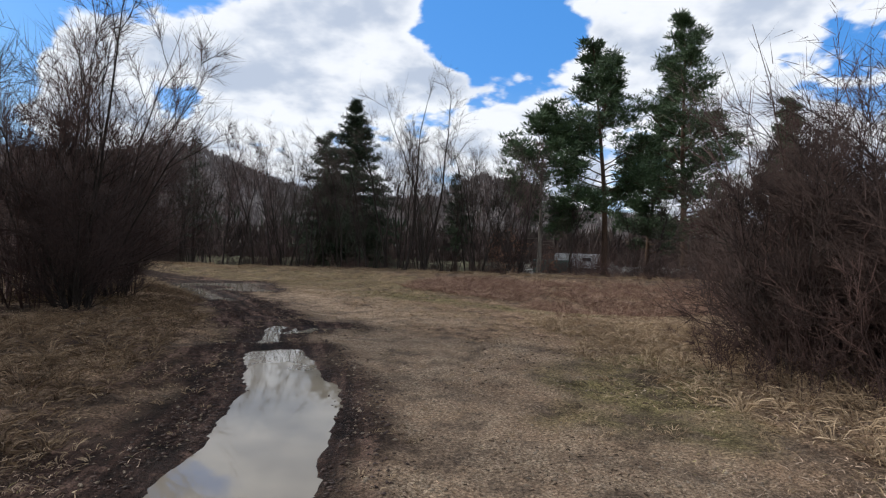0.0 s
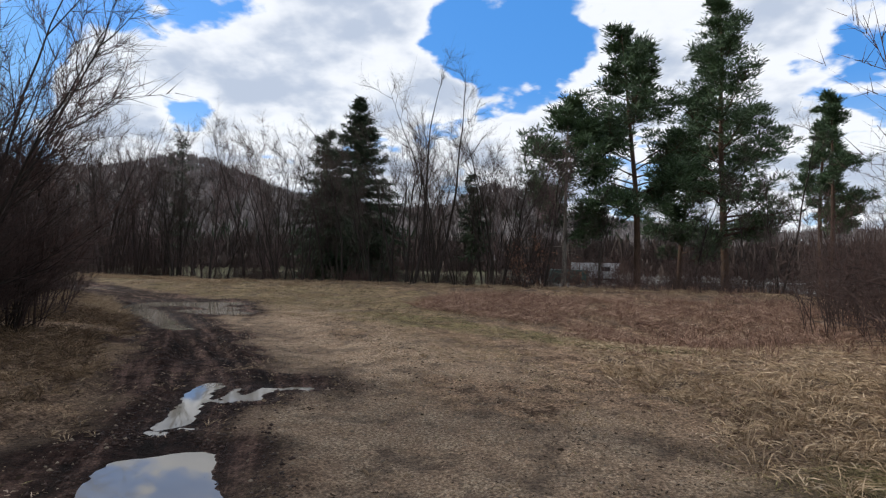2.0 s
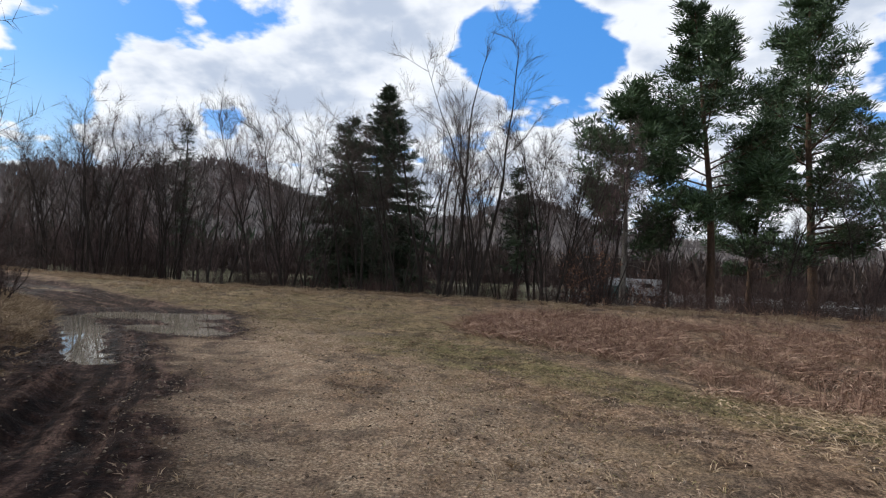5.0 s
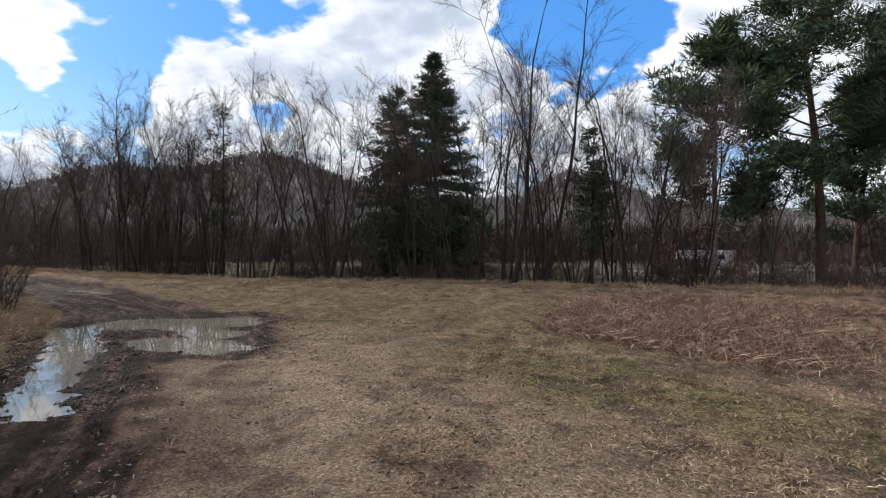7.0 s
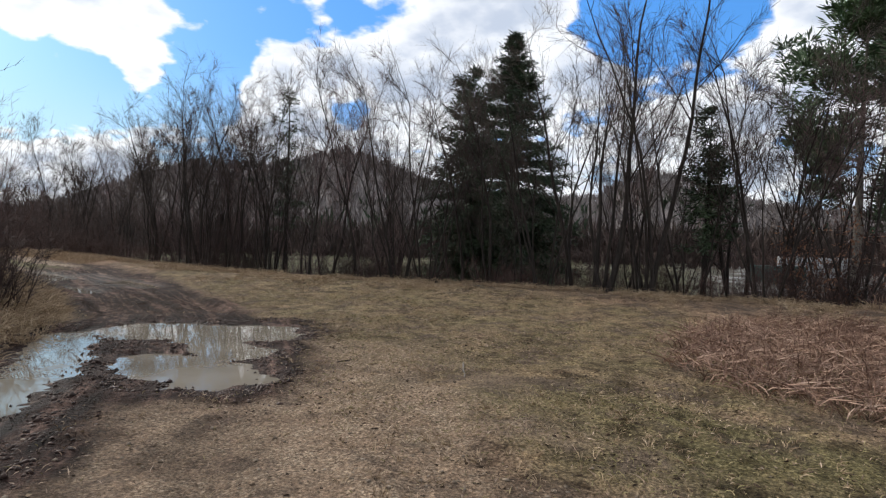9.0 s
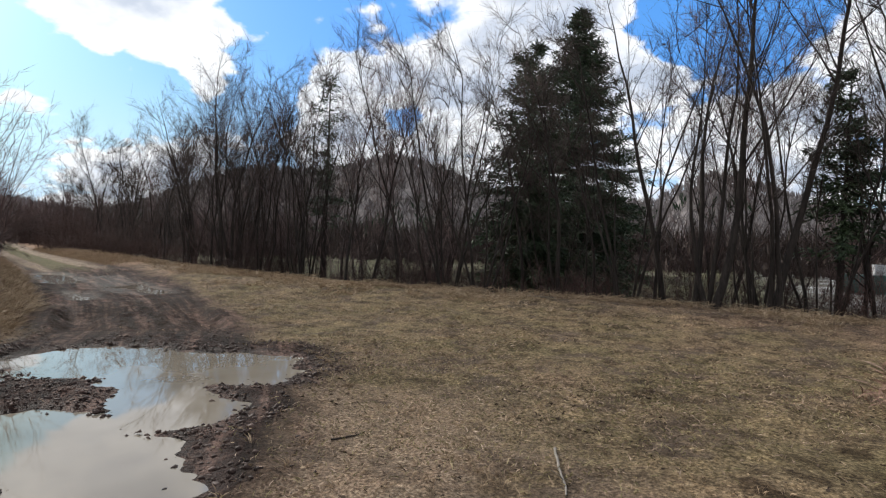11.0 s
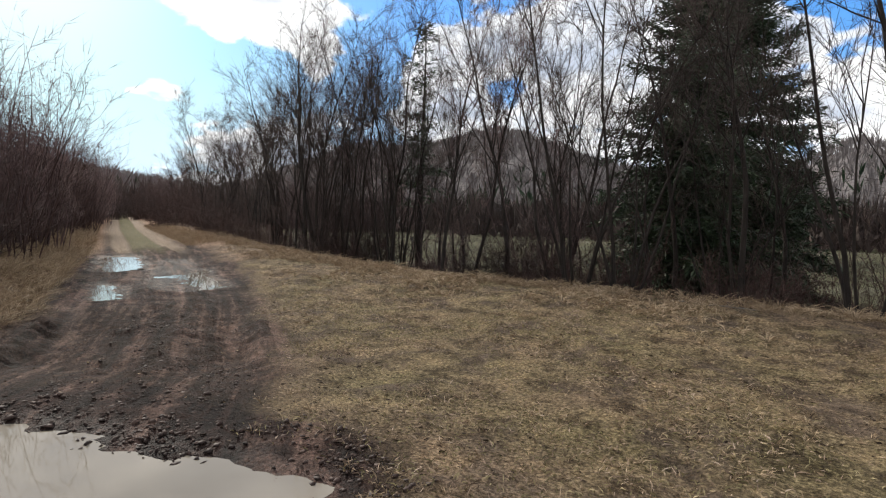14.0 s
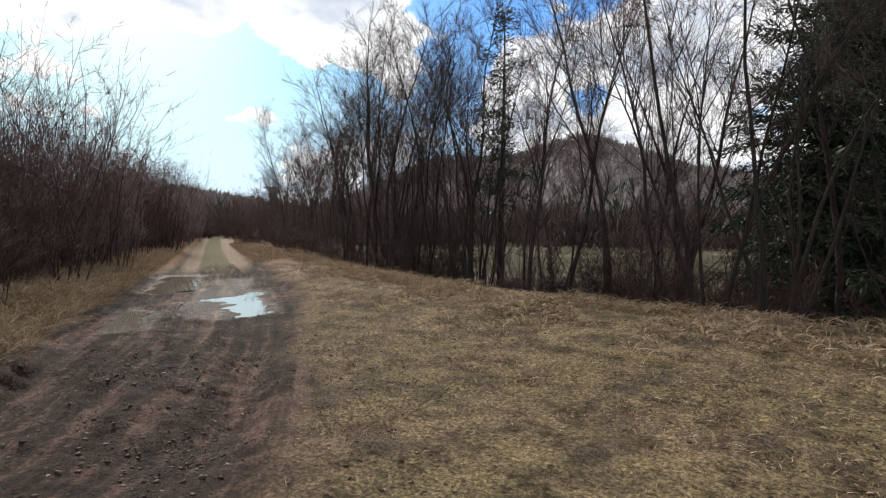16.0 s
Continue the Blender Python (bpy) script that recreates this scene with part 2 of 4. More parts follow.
def track_place(x, y):
    """The same, and the metres along the track."""
    best, out, far = np.full(np.shape(x), 1e9), np.zeros(np.shape(x)), np.zeros(np.shape(x))
    gone = 0.0
    for a, b in zip(TRACK[:-1], TRACK[1:]):
        d, s, t = seg_dist(x, y, a, b)
        near, length = d < best, math.hypot(b[0] - a[0], b[1] - a[1])
        best, out, far = np.where(near, d, best), np.where(near, d * np.where(s == 0, 1, s), out), np.where(near, gone + t * length, far)
        gone += length
    return out, far


CREST_X = [-160, -47, -24, -15, -9, -4, 2, 14, 60]
CREST_Y = [102, 46.5, 34.0, 31.6, 31.8, 31.4, 30.6, 29.4, 28.0]


def beyond_crest(x, y):
    return y - np.interp(x, CREST_X, CREST_Y)


# puddles: start, end, half-width, level
PUDDLES = [
    ((-1.22, 2.4), (-1.72, 5.6), 0.53, 0.05), ((-1.78, 5.6), (-2.62, 7.6), 0.46, 0.05),
    ((-3.16, 8.7), (-3.55, 10.4), 0.15, 0.02), ((-3.03, 9.7), (-3.12, 10.15), 0.10, 0.02), ((-2.82, 9.8), (-2.80, 10.2), 0.13, 0.02), ((-2.8, 10.25), (-2.3, 10.3), 0.09, 0.02),
    ((-10.6, 21.5), (-8.9, 22.1), 0.86, -0.13), ((-9.2, 21.2), (-8.1, 20.5), 0.52, -0.13), ((-8.6, 19.7), (-7.4, 19.4), 0.58, -0.13),
    ((-11.3, 20.6), (-9.3, 18.7), 0.40, -0.13), ((-9.2, 18.4), (-7.1, 15.9), 0.32, -0.13),
    ((-17.2, 27.15), (-19.9, 28.55), 0.72, -0.125), ((-20.4, 28.8), (-22.6, 30.0), 0.26, -0.125), ((-21.0, 27.65), (-24.6, 29.4), 0.52, -0.125),
    ((-16.6, 25.3), (-18.4, 26.1), 0.20, -0.125),
]
POOLS = [((0, 1), "long pale brown puddle in the wheel rut"), ((2, 3, 4, 5), "narrow wet streaks of water in the rut"),
         ((6, 7, 8, 9, 10), "wide muddy brown puddle across the track"), ((11, 12), "shallow puddle reflecting the sky on the track"),
         ((13,), "long thin puddle in the far wheel rut"), ((14,), "thin film of water in the far wheel rut")]


def base_height(x, y):
    z = 0.10 - 0.20 * smooth(5, 20, y + 0.15 * x) + 0.10 * (fbm(x, y, 0.09, 3) - 0.5)
    z = z - 0.52 * np.exp(-(((x - 4.8) / 3.6) ** 2 + ((y - 19.0) / 3.2) ** 2))
    d = beyond_crest(x, y)
    z = z + 0.28 * np.exp(-((d + 1.2) / 2.2) ** 2)
    z = z - 2.1 * smooth(-0.3, 7, d)
    return z


def ground_parts(x, y):
    z = base_height(x, y)
    s, along = track_place(x, y)
    away = np.abs(s)
    wobble = (fbm(x, y, 0.8, 3) - 0.5) * 0.8
    on_track = 1 - smooth(1.35, 2.1, away + wobble)
    near_crest = smooth(-1.0, 3.0, beyond_crest(x, y))
    # two wheel ruts and the rough mud beside them
    rut = np.exp(-((away - 0.88 + 0.12 * wobble) / 0.30) ** 2)
    whole = smooth(48, 54, along)
    muddy = on_track * smooth(9, 14, y - 0.55 * x) * (whole + (1 - whole) * smooth(-0.5, 0.7, s + wobble))
    muddy = muddy * (1 - smooth(74, 80, along) * (1 - rut))
    z = z - on_track * (0.05 + 0.07 * muddy) * rut
    z = z - 0.03 * on_track
    z = z + muddy * 0.085 * (fbm(x, y, 2.6, 4) - 0.5) + on_track * 0.03 * (fbm(x, y, 5.0, 3) - 0.5)
    z = z + muddy * 0.19 * (vnoise(s * 1.0 + 40 + 0.12 * wobble, 0.02 * along, 3.6) - 0.5)
    z = z + muddy * 0.05 * (vnoise(s + 11 + 0.05 * wobble, along * 0.7, 9.0) - 0.5)
    z = z + muddy * 0.07 * (fbm(x, y, 8.0, 2) - 0.5)
    z = z + (1 - on_track) * (0.10 * (fbm(x, y, 1.6, 3) - 0.5) + 0.05 * (fbm(x, y, 4.5, 2) - 0.5))
    # the verge to the left stands a little higher
    z = z + 0.22 * smooth(1.5, 3.2, s) * (1 - near_crest) * smooth(60, 45, y)
    wet = np.full(np.shape(z), 9.0)
    for ids, _ in POOLS:
        level, d = PUDDLES[ids[0]][3], np.full(np.shape(z), 9.0)
        for i in ids:
            a, b, r, _ = PUDDLES[i]
            d = np.minimum(d, seg_dist(x, y, a, b)[0] - r)
        near = d < 2
        ragged = 0.35 if ids[0] == 0 else 0.5 if ids[0] == 2 else 1.0
        d = d + near * ragged * (0.30 * (fbm(x + 3, y, 1.3, 3) - 0.5) + 0.42 * (fbm(x, y, 3.6, 3) - 0.5) + 0.14 * (fbm(x, y, 11, 2) - 0.5))
        shore = level + 0.10 * d + 0.05 * smooth(0, 0.6, d)
        z = np.where(d < 0.9, z + (shore - z) * (1 - smooth(0.1, 0.9, d)), z)
        rim = level + 0.004 + 0.02 * np.minimum(d, 0.9) - 0.28 * smooth(0.9, 3.6, d)
        z = np.where((d > 0) & (d < 3.6), np.maximum(z, rim), z)
        z = z + (d > 0) * (d < 0.9) * 0.05 * np.maximum(fbm(x, y, 4.0, 3) - 0.5, 0)
        wet = np.minimum(wet, d)
    return z, s, on_track, muddy, wet


def ground_z(x, y):
    return ground_parts(np.asarray(x, float), np.asarray(y, float))[0]


def mesh_from(name, verts, faces_flat, counts, mats=(), smooth_shade=False):
    """A mesh from arrays: the corner list and the number of corners of each face."""
    me = bpy.data.meshes.new(name)
    verts, faces_flat, counts = np.asarray(verts, np.float32), np.asarray(faces_flat, np.int32), np.asarray(counts, np.int32)
    me.vertices.add(len(verts))
    me.vertices.foreach_set("co", verts.ravel())
    me.loops.add(len(faces_flat))
    me.loops.foreach_set("vertex_index", faces_flat)
    me.polygons.add(len(counts))
    me.polygons.foreach_set("loop_start", np.r_[0, np.cumsum(counts)[:-1]].astype(np.int32))
    if smooth_shade:
        me.polygons.foreach_set("use_smooth", np.ones(len(counts), bool))
    for m in mats:
        me.materials.append(m)
    me.update(calc_edges=True)
    return me


def grid_mesh(name, X, Y, Z, mat):
    n, m = X.shape
    idx = np.arange(n * m).reshape(n, m)
    q = np.stack([idx[:-1, :-1], idx[1:, :-1], idx[1:, 1:], idx[:-1, 1:]], -1).reshape(-1, 4)
    return mesh_from(name, np.stack([X, Y, Z], -1).reshape(-1, 3), q.ravel(), np.full(len(q), 4), (mat,), True)


def spread(fine_a, fine_b, step, reach):
    """Coordinates that are close together between a and b and grow apart out to the horizon."""
    mid = list(np.arange(fine_a, fine_b + 1e-6, step))
    lo, hi, d = [], [], step
    a, b = fine_a, fine_b
    while a > -reach:
        d = min(d * 1.3, 400)
        a, b = a - d, b + d
        lo.append(a), hi.append(b)
    return np.array(lo[::-1] + mid + hi)


gx, gy = spread(-27, 8, 0.085, 2500), spread(1.5, 33, 0.085, 2500)
X, Y = np.meshgrid(gx, gy, indexing="ij")
Z, S, ON, MUD, WET = ground_parts(X, Y)

GROUND, nt, b = material("ground_soil_and_grass", 0.95, 0, 0.12)
geo = nt.nodes.new("ShaderNodeNewGeometry")
pos = geo.outputs["Position"]
zone = nt.nodes.new("ShaderNodeAttribute")
zone.attribute_name = "zone"
zs = nt.nodes.new("ShaderNodeSeparateColor")
nt.links.new(zone.outputs["Color"], zs.inputs[0])
fine, mid_n, big_n = noise_node(nt, 26, 5, 0.7, pos), noise_node(nt, 5.5, 5, 0.65, pos), noise_node(nt, 0.7, 4, 0.6, pos)
straw = ramp(nt, fine, [(0.32, (0.078, 0.051, 0.035)), (0.52, (0.25, 0.17, 0.115)), (0.78, (0.51, 0.38, 0.27))])
green = ramp(nt, fine, [(0.32, (0.052, 0.043, 0.022)), (0.52, (0.16, 0.136, 0.066)), (0.78, (0.35, 0.29, 0.165))])
clump = noise_node(nt, 2.6, 5, 0.7, pos)
lawn = nt.nodes.new("ShaderNodeAttribute")
lawn.attribute_name = "lawn"
lawn_fac = nt.nodes.new("ShaderNodeMath")
lawn_fac.operation, lawn_fac.use_clamp = "MULTIPLY_ADD", True
nt.links.new(big_n, lawn_fac.inputs[0])
lawn_fac.inputs[1].default_value = 1.6
less = nt.nodes.new("ShaderNodeMath")
less.operation = "ADD"
less.inputs[1].default_value = -0.95
nt.links.new(lawn.outputs["Fac"], less.inputs[0])
nt.links.new(less.outputs[0], lawn_fac.inputs[2])
grass = blend(nt, lawn_fac.outputs[0], straw, green)
grass = blend(nt, 0.85, grass, ramp(nt, clump, [(0.38, (0.26, 0.23, 0.21)), (0.50, (0.9, 0.9, 0.9)), (0.64, (1.32, 1.29, 1.22))]), "MULTIPLY")
soil = ramp(nt, mid_n, [(0.3, (0.045, 0.032, 0.024)), (0.7, (0.15, 0.112, 0.085))])
grass = blend(nt, ramp(nt, noise_node(nt, 1.1, 5, 0.68, pos), [(0.51, (0, 0, 0)), (0.62, (0.85, 0.85, 0.85))]), grass, soil)
gravel_cells = nt.nodes.new("ShaderNodeTexVoronoi")
gravel_cells.inputs["Scale"].default_value = 62
nt.links.new(pos, gravel_cells.inputs["Vector"])
grey = ramp(nt, gravel_cells.outputs["Color"], [(0.1, (0.15, 0.105, 0.072)), (0.5, (0.32, 0.24, 0.168)), (0.9, (0.50, 0.40, 0.295))])
gravel = blend(nt, ramp(nt, clump, [(0.36, (0.9, 0.9, 0.9)), (0.6, (0.25, 0.25, 0.25))]), straw, grey)
gravel = blend(nt, ramp(nt, noise_node(nt, 1.7, 5, 0.7, pos), [(0.50, (0, 0, 0)), (0.62, (0.75, 0.75, 0.75))]), gravel, soil)
lane = nt.nodes.new("ShaderNodeAttribute")
lane.attribute_name = "lane"
streak = noise_node(nt, 1.0, 4, 0.62, lane.outputs["Vector"])
mud_fac = blend(nt, 0.62, mid_n, streak)
mud = ramp(nt, mud_fac, [(0.41, (0.009, 0.0049, 0.0039)), (0.51, (0.034, 0.0186, 0.0146)), (0.63, (0.150, 0.094, 0.075))])
meadow = ramp(nt, noise_node(nt, 0.06, 5, 0.6, pos), [(0.34, (0.036, 0.036, 0.018)), (0.54, (0.068, 0.064, 0.034)), (0.78, (0.20, 0.19, 0.155))])
col = blend(nt, zs.outputs[1], grass, gravel)
col = blend(nt, zs.outputs[0], col, mud)
strip = nt.nodes.new("ShaderNodeAttribute")
strip.attribute_name = "strip"


def lane_band(centre, inner, outer):
    """A band on both sides of the track's middle, on its far stretch alone."""
    cross = nt.nodes.new("ShaderNodeSeparateXYZ")
    nt.links.new(lane.outputs["Vector"], cross.inputs[0])
    last = cross.outputs[0]
    for op, value in (("MULTIPLY", 1 / 4.2), ("ABSOLUTE", 0), ("SUBTRACT", centre), ("ABSOLUTE", 0)):
        n = nt.nodes.new("ShaderNodeMath")
        n.operation = op
        nt.links.new(last, n.inputs[0])
        if op in ("MULTIPLY", "SUBTRACT"):
            n.inputs[1].default_value = value
        last = n.outputs[0]
    edge = nt.nodes.new("ShaderNodeMapRange")
    edge.interpolation_type = "SMOOTHSTEP"
    nt.links.new(last, edge.inputs["Value"])
    edge.inputs["From Min"].default_value, edge.inputs["From Max"].default_value = outer, inner
    n = nt.nodes.new("ShaderNodeMath")
    n.operation = "MULTIPLY"
    nt.links.new(edge.outputs[0], n.inputs[0])
    nt.links.new(strip.outputs["Fac"], n.inputs[1])
    return n.outputs[0]


col = blend(nt, lane_band(2.6, 0.9, 1.3), col, blend(nt, 0.5, straw, (0.27, 0.15, 0.085)))
worn = blend(nt, ramp(nt, clump, [(0.38, (0.2, 0.2, 0.2)), (0.6, (0.9, 0.9, 0.9))]), blend(nt, 0.5, grey, soil), soil)
col = blend(nt, lane_band(0.85, 0.20, 0.42), col, blend(nt, 0.45, worn, grey))
col = blend(nt, lane_band(0.0, 0.40, 0.62), col, blend(nt, 0.45, green, (0.06, 0.058, 0.025)))
yard = nt.nodes.new("ShaderNodeAttribute")
yard.attribute_name = "yard"
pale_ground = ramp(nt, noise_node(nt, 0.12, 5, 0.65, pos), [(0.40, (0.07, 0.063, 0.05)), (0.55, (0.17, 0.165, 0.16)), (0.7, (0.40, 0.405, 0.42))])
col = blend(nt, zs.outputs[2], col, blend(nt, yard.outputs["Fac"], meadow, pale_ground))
nt.links.new(col, b.inputs["Base Color"])
rough = nt.nodes.new("ShaderNodeMapRange")
nt.links.new(zone.outputs["Alpha"], rough.inputs["Value"])
rough.inputs["To Min"].default_value, rough.inputs["To Max"].default_value = 0.95, 0.72
nt.links.new(rough.outputs[0], b.inputs["Roughness"])
# fine noise multiplied into the ground colour paints micro shading on the crumbly surface
micro_shade = ramp(nt, noise_node(nt, 38, 4, 0.75, pos), [(0.36, (0.40, 0.39, 0.38)), (0.48, (1.0, 1.0, 1.0)), (0.64, (2.0, 1.97, 1.9))])
nt.links.new(blend(nt, 0.8, col, micro_shade, "MULTIPLY"), b.inputs["Base Color"])
bump(nt, b, blend(nt, 0.45, fine, mid_n), 1.0, 0.16)

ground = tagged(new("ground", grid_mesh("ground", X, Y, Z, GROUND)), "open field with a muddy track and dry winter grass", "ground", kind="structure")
_, ALONG = track_place(X, Y)
RUTS = np.exp(-((np.abs(S) - 0.88) / 0.28) ** 2) * smooth(68, 76, ALONG)
gravelly = RUTS + ON * (1 - MUD) * 0.9 * (1 - smooth(70, 78, ALONG) * 0.8) + 0.95 * (1 - smooth(1.3, 2.9, np.abs(S + 1.5) + 1.1 * (fbm(X, Y, 0.7, 3) - 0.5))) * smooth(0.30, 0.46, fbm(X, Y, 0.6, 3)) * (1 - MUD) * (1 - smooth(50, 56, ALONG))
litter = 0.8 * smooth(1.0, 1.5, S) * (1 - smooth(5.0, 8.0, S)) * (1 - smooth(48, 60, ALONG)) * smooth(0.36, 0.56, fbm(X, Y, 0.9, 3))
clay = 0.55 * (1 - smooth(0.6, 2.2, np.abs(S - 0.4))) * smooth(9, 12, Y) * (1 - smooth(50, 55, ALONG)) * smooth(0.40, 0.55, fbm(X + 5, Y, 1.1, 3))
muddy_mask = np.clip(clay + litter + MUD * 0.95 + (1 - smooth(0.05, 0.9, WET + 0.6 * (fbm(X, Y, 1.5, 3) - 0.5))), 0, 1)
far_mask = smooth(4, 8, beyond_crest(X, Y))


def lawn_share(x, y):
    """How green the turf is, from 0 to 1."""
    rough_edge = fbm(x, y, 0.9, 3) - 0.5
    band = 1 - smooth(0.8, 1.9, seg_dist(x, y, (-3.4, 19.6), (3.0, 15.4))[0] + 1.4 * rough_edge)
    near_patch = 1 - smooth(0.7, 1.5, seg_dist(x, y, (1.9, 5.0), (2.5, 7.2))[0] + rough_edge)
    slope = 0.7 * (1 - smooth(3.5, 7.5, seg_dist(x, y, (-15.0, 29.0), (-4.5, 23.5))[0] + 2.5 * rough_edge))
    by_track = 0.35 * (1 - smooth(0.5, 1.4, np.abs(track_side(x, y) + 3.2) + rough_edge)) * smooth(10, 14, y)
    return np.clip(np.maximum.reduce([band, near_patch, slope, by_track]), 0, 1)


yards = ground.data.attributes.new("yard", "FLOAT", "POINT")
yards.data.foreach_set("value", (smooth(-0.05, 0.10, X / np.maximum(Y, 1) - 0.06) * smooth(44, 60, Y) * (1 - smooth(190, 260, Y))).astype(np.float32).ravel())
lawns = ground.data.attributes.new("lawn", "FLOAT", "POINT")
lawns.data.foreach_set("value", lawn_share(X, Y).astype(np.float32).ravel())
strips = ground.data.attributes.new("strip", "FLOAT", "POINT")
strips.data.foreach_set("value", (smooth(70, 76, ALONG) * (1 - smooth(6, 12, np.abs(S)))).astype(np.float32).ravel())
lanes = ground.data.attributes.new("lane", "FLOAT_VECTOR", "POINT")
lanes.data.foreach_set("vector", np.stack([S * 4.2, ALONG * 0.30, S * 0], -1).astype(np.float32).ravel())
layer = ground.data.color_attributes.new("zone", "FLOAT_COLOR", "POINT")
layer.data.foreach_set("color", np.stack([muddy_mask, np.clip(gravelly, 0, 1), far_mask, np.clip(1 - smooth(0, 0.35, WET) * 1.0, 0, 1) * 0.9 + 0.25 * MUD], -1).astype(np.float32).ravel())

# standing water
WATER, nt, b = material("muddy_water", 0.02, 0, 0.5)
b.inputs["IOR"].default_value = 1.33
b.inputs["Coat Weight"].default_value, b.inputs["Coat Roughness"].default_value, b.inputs["Coat IOR"].default_value = 0.3, 0.02, 1.5
geo = nt.nodes.new("ShaderNodeNewGeometry")
nt.links.new(ramp(nt, noise_node(nt, 0.9, 3, 0.5, geo.outputs["Position"]), [(0.3, (0.165, 0.142, 0.11)), (0.7, (0.24, 0.21, 0.168))]), b.inputs["Base Color"])
bump(nt, b, noise_node(nt, 3.0, 2, 0.5, geo.outputs["Position"]), 0.04, 0.01)
for ids, label in POOLS:
    ends = np.array([p for i in ids for p in PUDDLES[i][:2]])
    lo, hi, level = ends.min(0) - 1.1, ends.max(0) + 1.1, PUDDLES[ids[0]][3]
    xs, ys = np.linspace(lo[0], hi[0], 60), np.linspace(lo[1], hi[1], 60)
    PX, PY = np.meshgrid(xs, ys, indexing="ij")
    keep = np.full(PX.shape, 9.0)
    for i in ids:
        keep = np.minimum(keep, seg_dist(PX, PY, *PUDDLES[i][:2])[0] - PUDDLES[i][2])
    idx = np.arange(PX.size).reshape(PX.shape)
    q = np.stack([idx[:-1, :-1], idx[1:, :-1], idx[1:, 1:], idx[:-1, 1:]], -1).reshape(-1, 4)
    q = q[(keep.ravel()[q] < 0.6).all(1)]
    used, inv = np.unique(q, return_inverse=True)
    pts = np.stack([PX.ravel(), PY.ravel(), np.full(PX.size, level)], -1)[used]
    tagged(new("puddle", mesh_from("puddle", pts, inv.ravel(), np.full(len(q), 4), (WATER,), True)), label, "puddle", "puddles on the track")


# ---- branches ----
def tube_arrays(branches, sides):
    """Tapered tubes along polylines: a list of (points, radii)."""
    V, F, base = [], [], 0
    ang = np.arange(sides) * 2 * math.pi / sides
    ca, sa = np.cos(ang), np.sin(ang)
    for pts, rad in branches:
        n = len(pts)
        t = np.gradient(pts, axis=0)
        t /= np.linalg.norm(t, axis=1)[:, None] + 1e-9
        ref = np.array([1.0, 0.2, 0.1]) if abs(t[0][2]) > 0.8 else np.array([0.0, 0.1, 1.0])
        u = np.cross(t, ref)
        u /= np.linalg.norm(u, axis=1)[:, None] + 1e-9
        w = np.cross(t, u)
        ring = pts[:, None] + rad[:, None, None] * (ca[None, :, None] * u[:, None] + sa[None, :, None] * w[:, None])
        V.append(ring.reshape(-1, 3))
        k = np.arange(n * sides).reshape(n, sides) + base
        nxt = np.roll(k, -1, 1)
        F.append(np.stack([k[:-1], nxt[:-1], nxt[1:], k[1:]], -1).reshape(-1, 4))
        base += n * sides
    return np.concatenate(V), np.concatenate(F)


def tube_mesh(name, branches, sides, mat):
    v, f = tube_arrays(branches, sides)
    return mesh_from(name, v, f.ravel(), np.full(len(f), 4), (mat,), True)


def blades_mesh(name, roots, tips, width, mat, bend=None):
    """Slender leaves or blades, each of two triangles, from root to tip."""
    n = len(roots)
    d = tips - roots
    side = np.cross(d, _rng.normal(size=(n, 3)))
    side /= np.linalg.norm(side, axis=1)[:, None] + 1e-9
    side *= (width if np.ndim(width) else np.full(n, width))[:, None] * 0.5
    mid = roots + 0.5 * d + (bend if bend is not None else 0)
    V = np.stack([roots, mid - side, tips, mid + side], 1).reshape(-1, 3)
    k = np.arange(n)[:, None] * 4
    F = np.concatenate([k + [0, 1, 3], k + [1, 2, 3]], 1)
    return mesh_from(name, V, F.ravel(), np.full(2 * n, 3), (mat,))


def spikes_mesh(name, twigs, mat):
    """Straight twigs that taper to a point, three-sided."""
    root, tip = np.array([t[0][0] for t in twigs]), np.array([t[0][-1] for t in twigs])
    rad = np.array([t[1][0] for t in twigs])[:, None]
    d = tip - root
    u = np.cross(d, np.array([0.31, 0.17, 0.93]))
    u /= np.linalg.norm(u, axis=1)[:, None] + 1e-9
    w = np.cross(d, u)
    w /= np.linalg.norm(w, axis=1)[:, None] + 1e-9
    V = np.stack([root + rad * u, root + rad * (-0.5 * u + 0.87 * w), root + rad * (-0.5 * u - 0.87 * w), tip], 1).reshape(-1, 3)
    k = np.arange(len(twigs))[:, None] * 4
    F = np.concatenate([k + [0, 1, 3], k + [1, 2, 3], k + [2, 0, 3]], 1)
    return mesh_from(name, V, F.ravel(), np.full(3 * len(twigs), 3), (mat,), True)


def unit(v):
    return v / (np.linalg.norm(v) + 1e-9)


def bough(rng, start, way, length, radius, n=5, wander=0.12, lift=0.0, tip=0.25):
    """A wandering limb: its points and radii."""
    pts, d = [start], unit(way)
    for _ in range(n - 1):
        d = unit(d + rng.normal(size=3) * wander + np.array([0, 0, lift]))
        pts.append(pts[-1] + d * length / (n - 1))
    return np.array(pts), radius * np.linspace(1, tip, n)


def fork(rng, limb, share, angle, out=None):
    """A start point on a limb and a way that leaves it at an angle (degrees)."""
    pts, rad = limb
    f = share * (len(pts) - 1)
    i = min(int(f), len(pts) - 2)
    p = pts[i] + (pts[i + 1] - pts[i]) * (f - i)
    t = unit(pts[i + 1] - pts[i])
    s = unit(np.cross(t, rng.normal(size=3)))
    if out is not None:
        s = unit(s + 0.6 * out)
    a = math.radians(angle)
    return p, unit(t * math.cos(a) + s * math.sin(a)), rad[i] * (1 - f + i) + rad[i + 1] * (f - i)


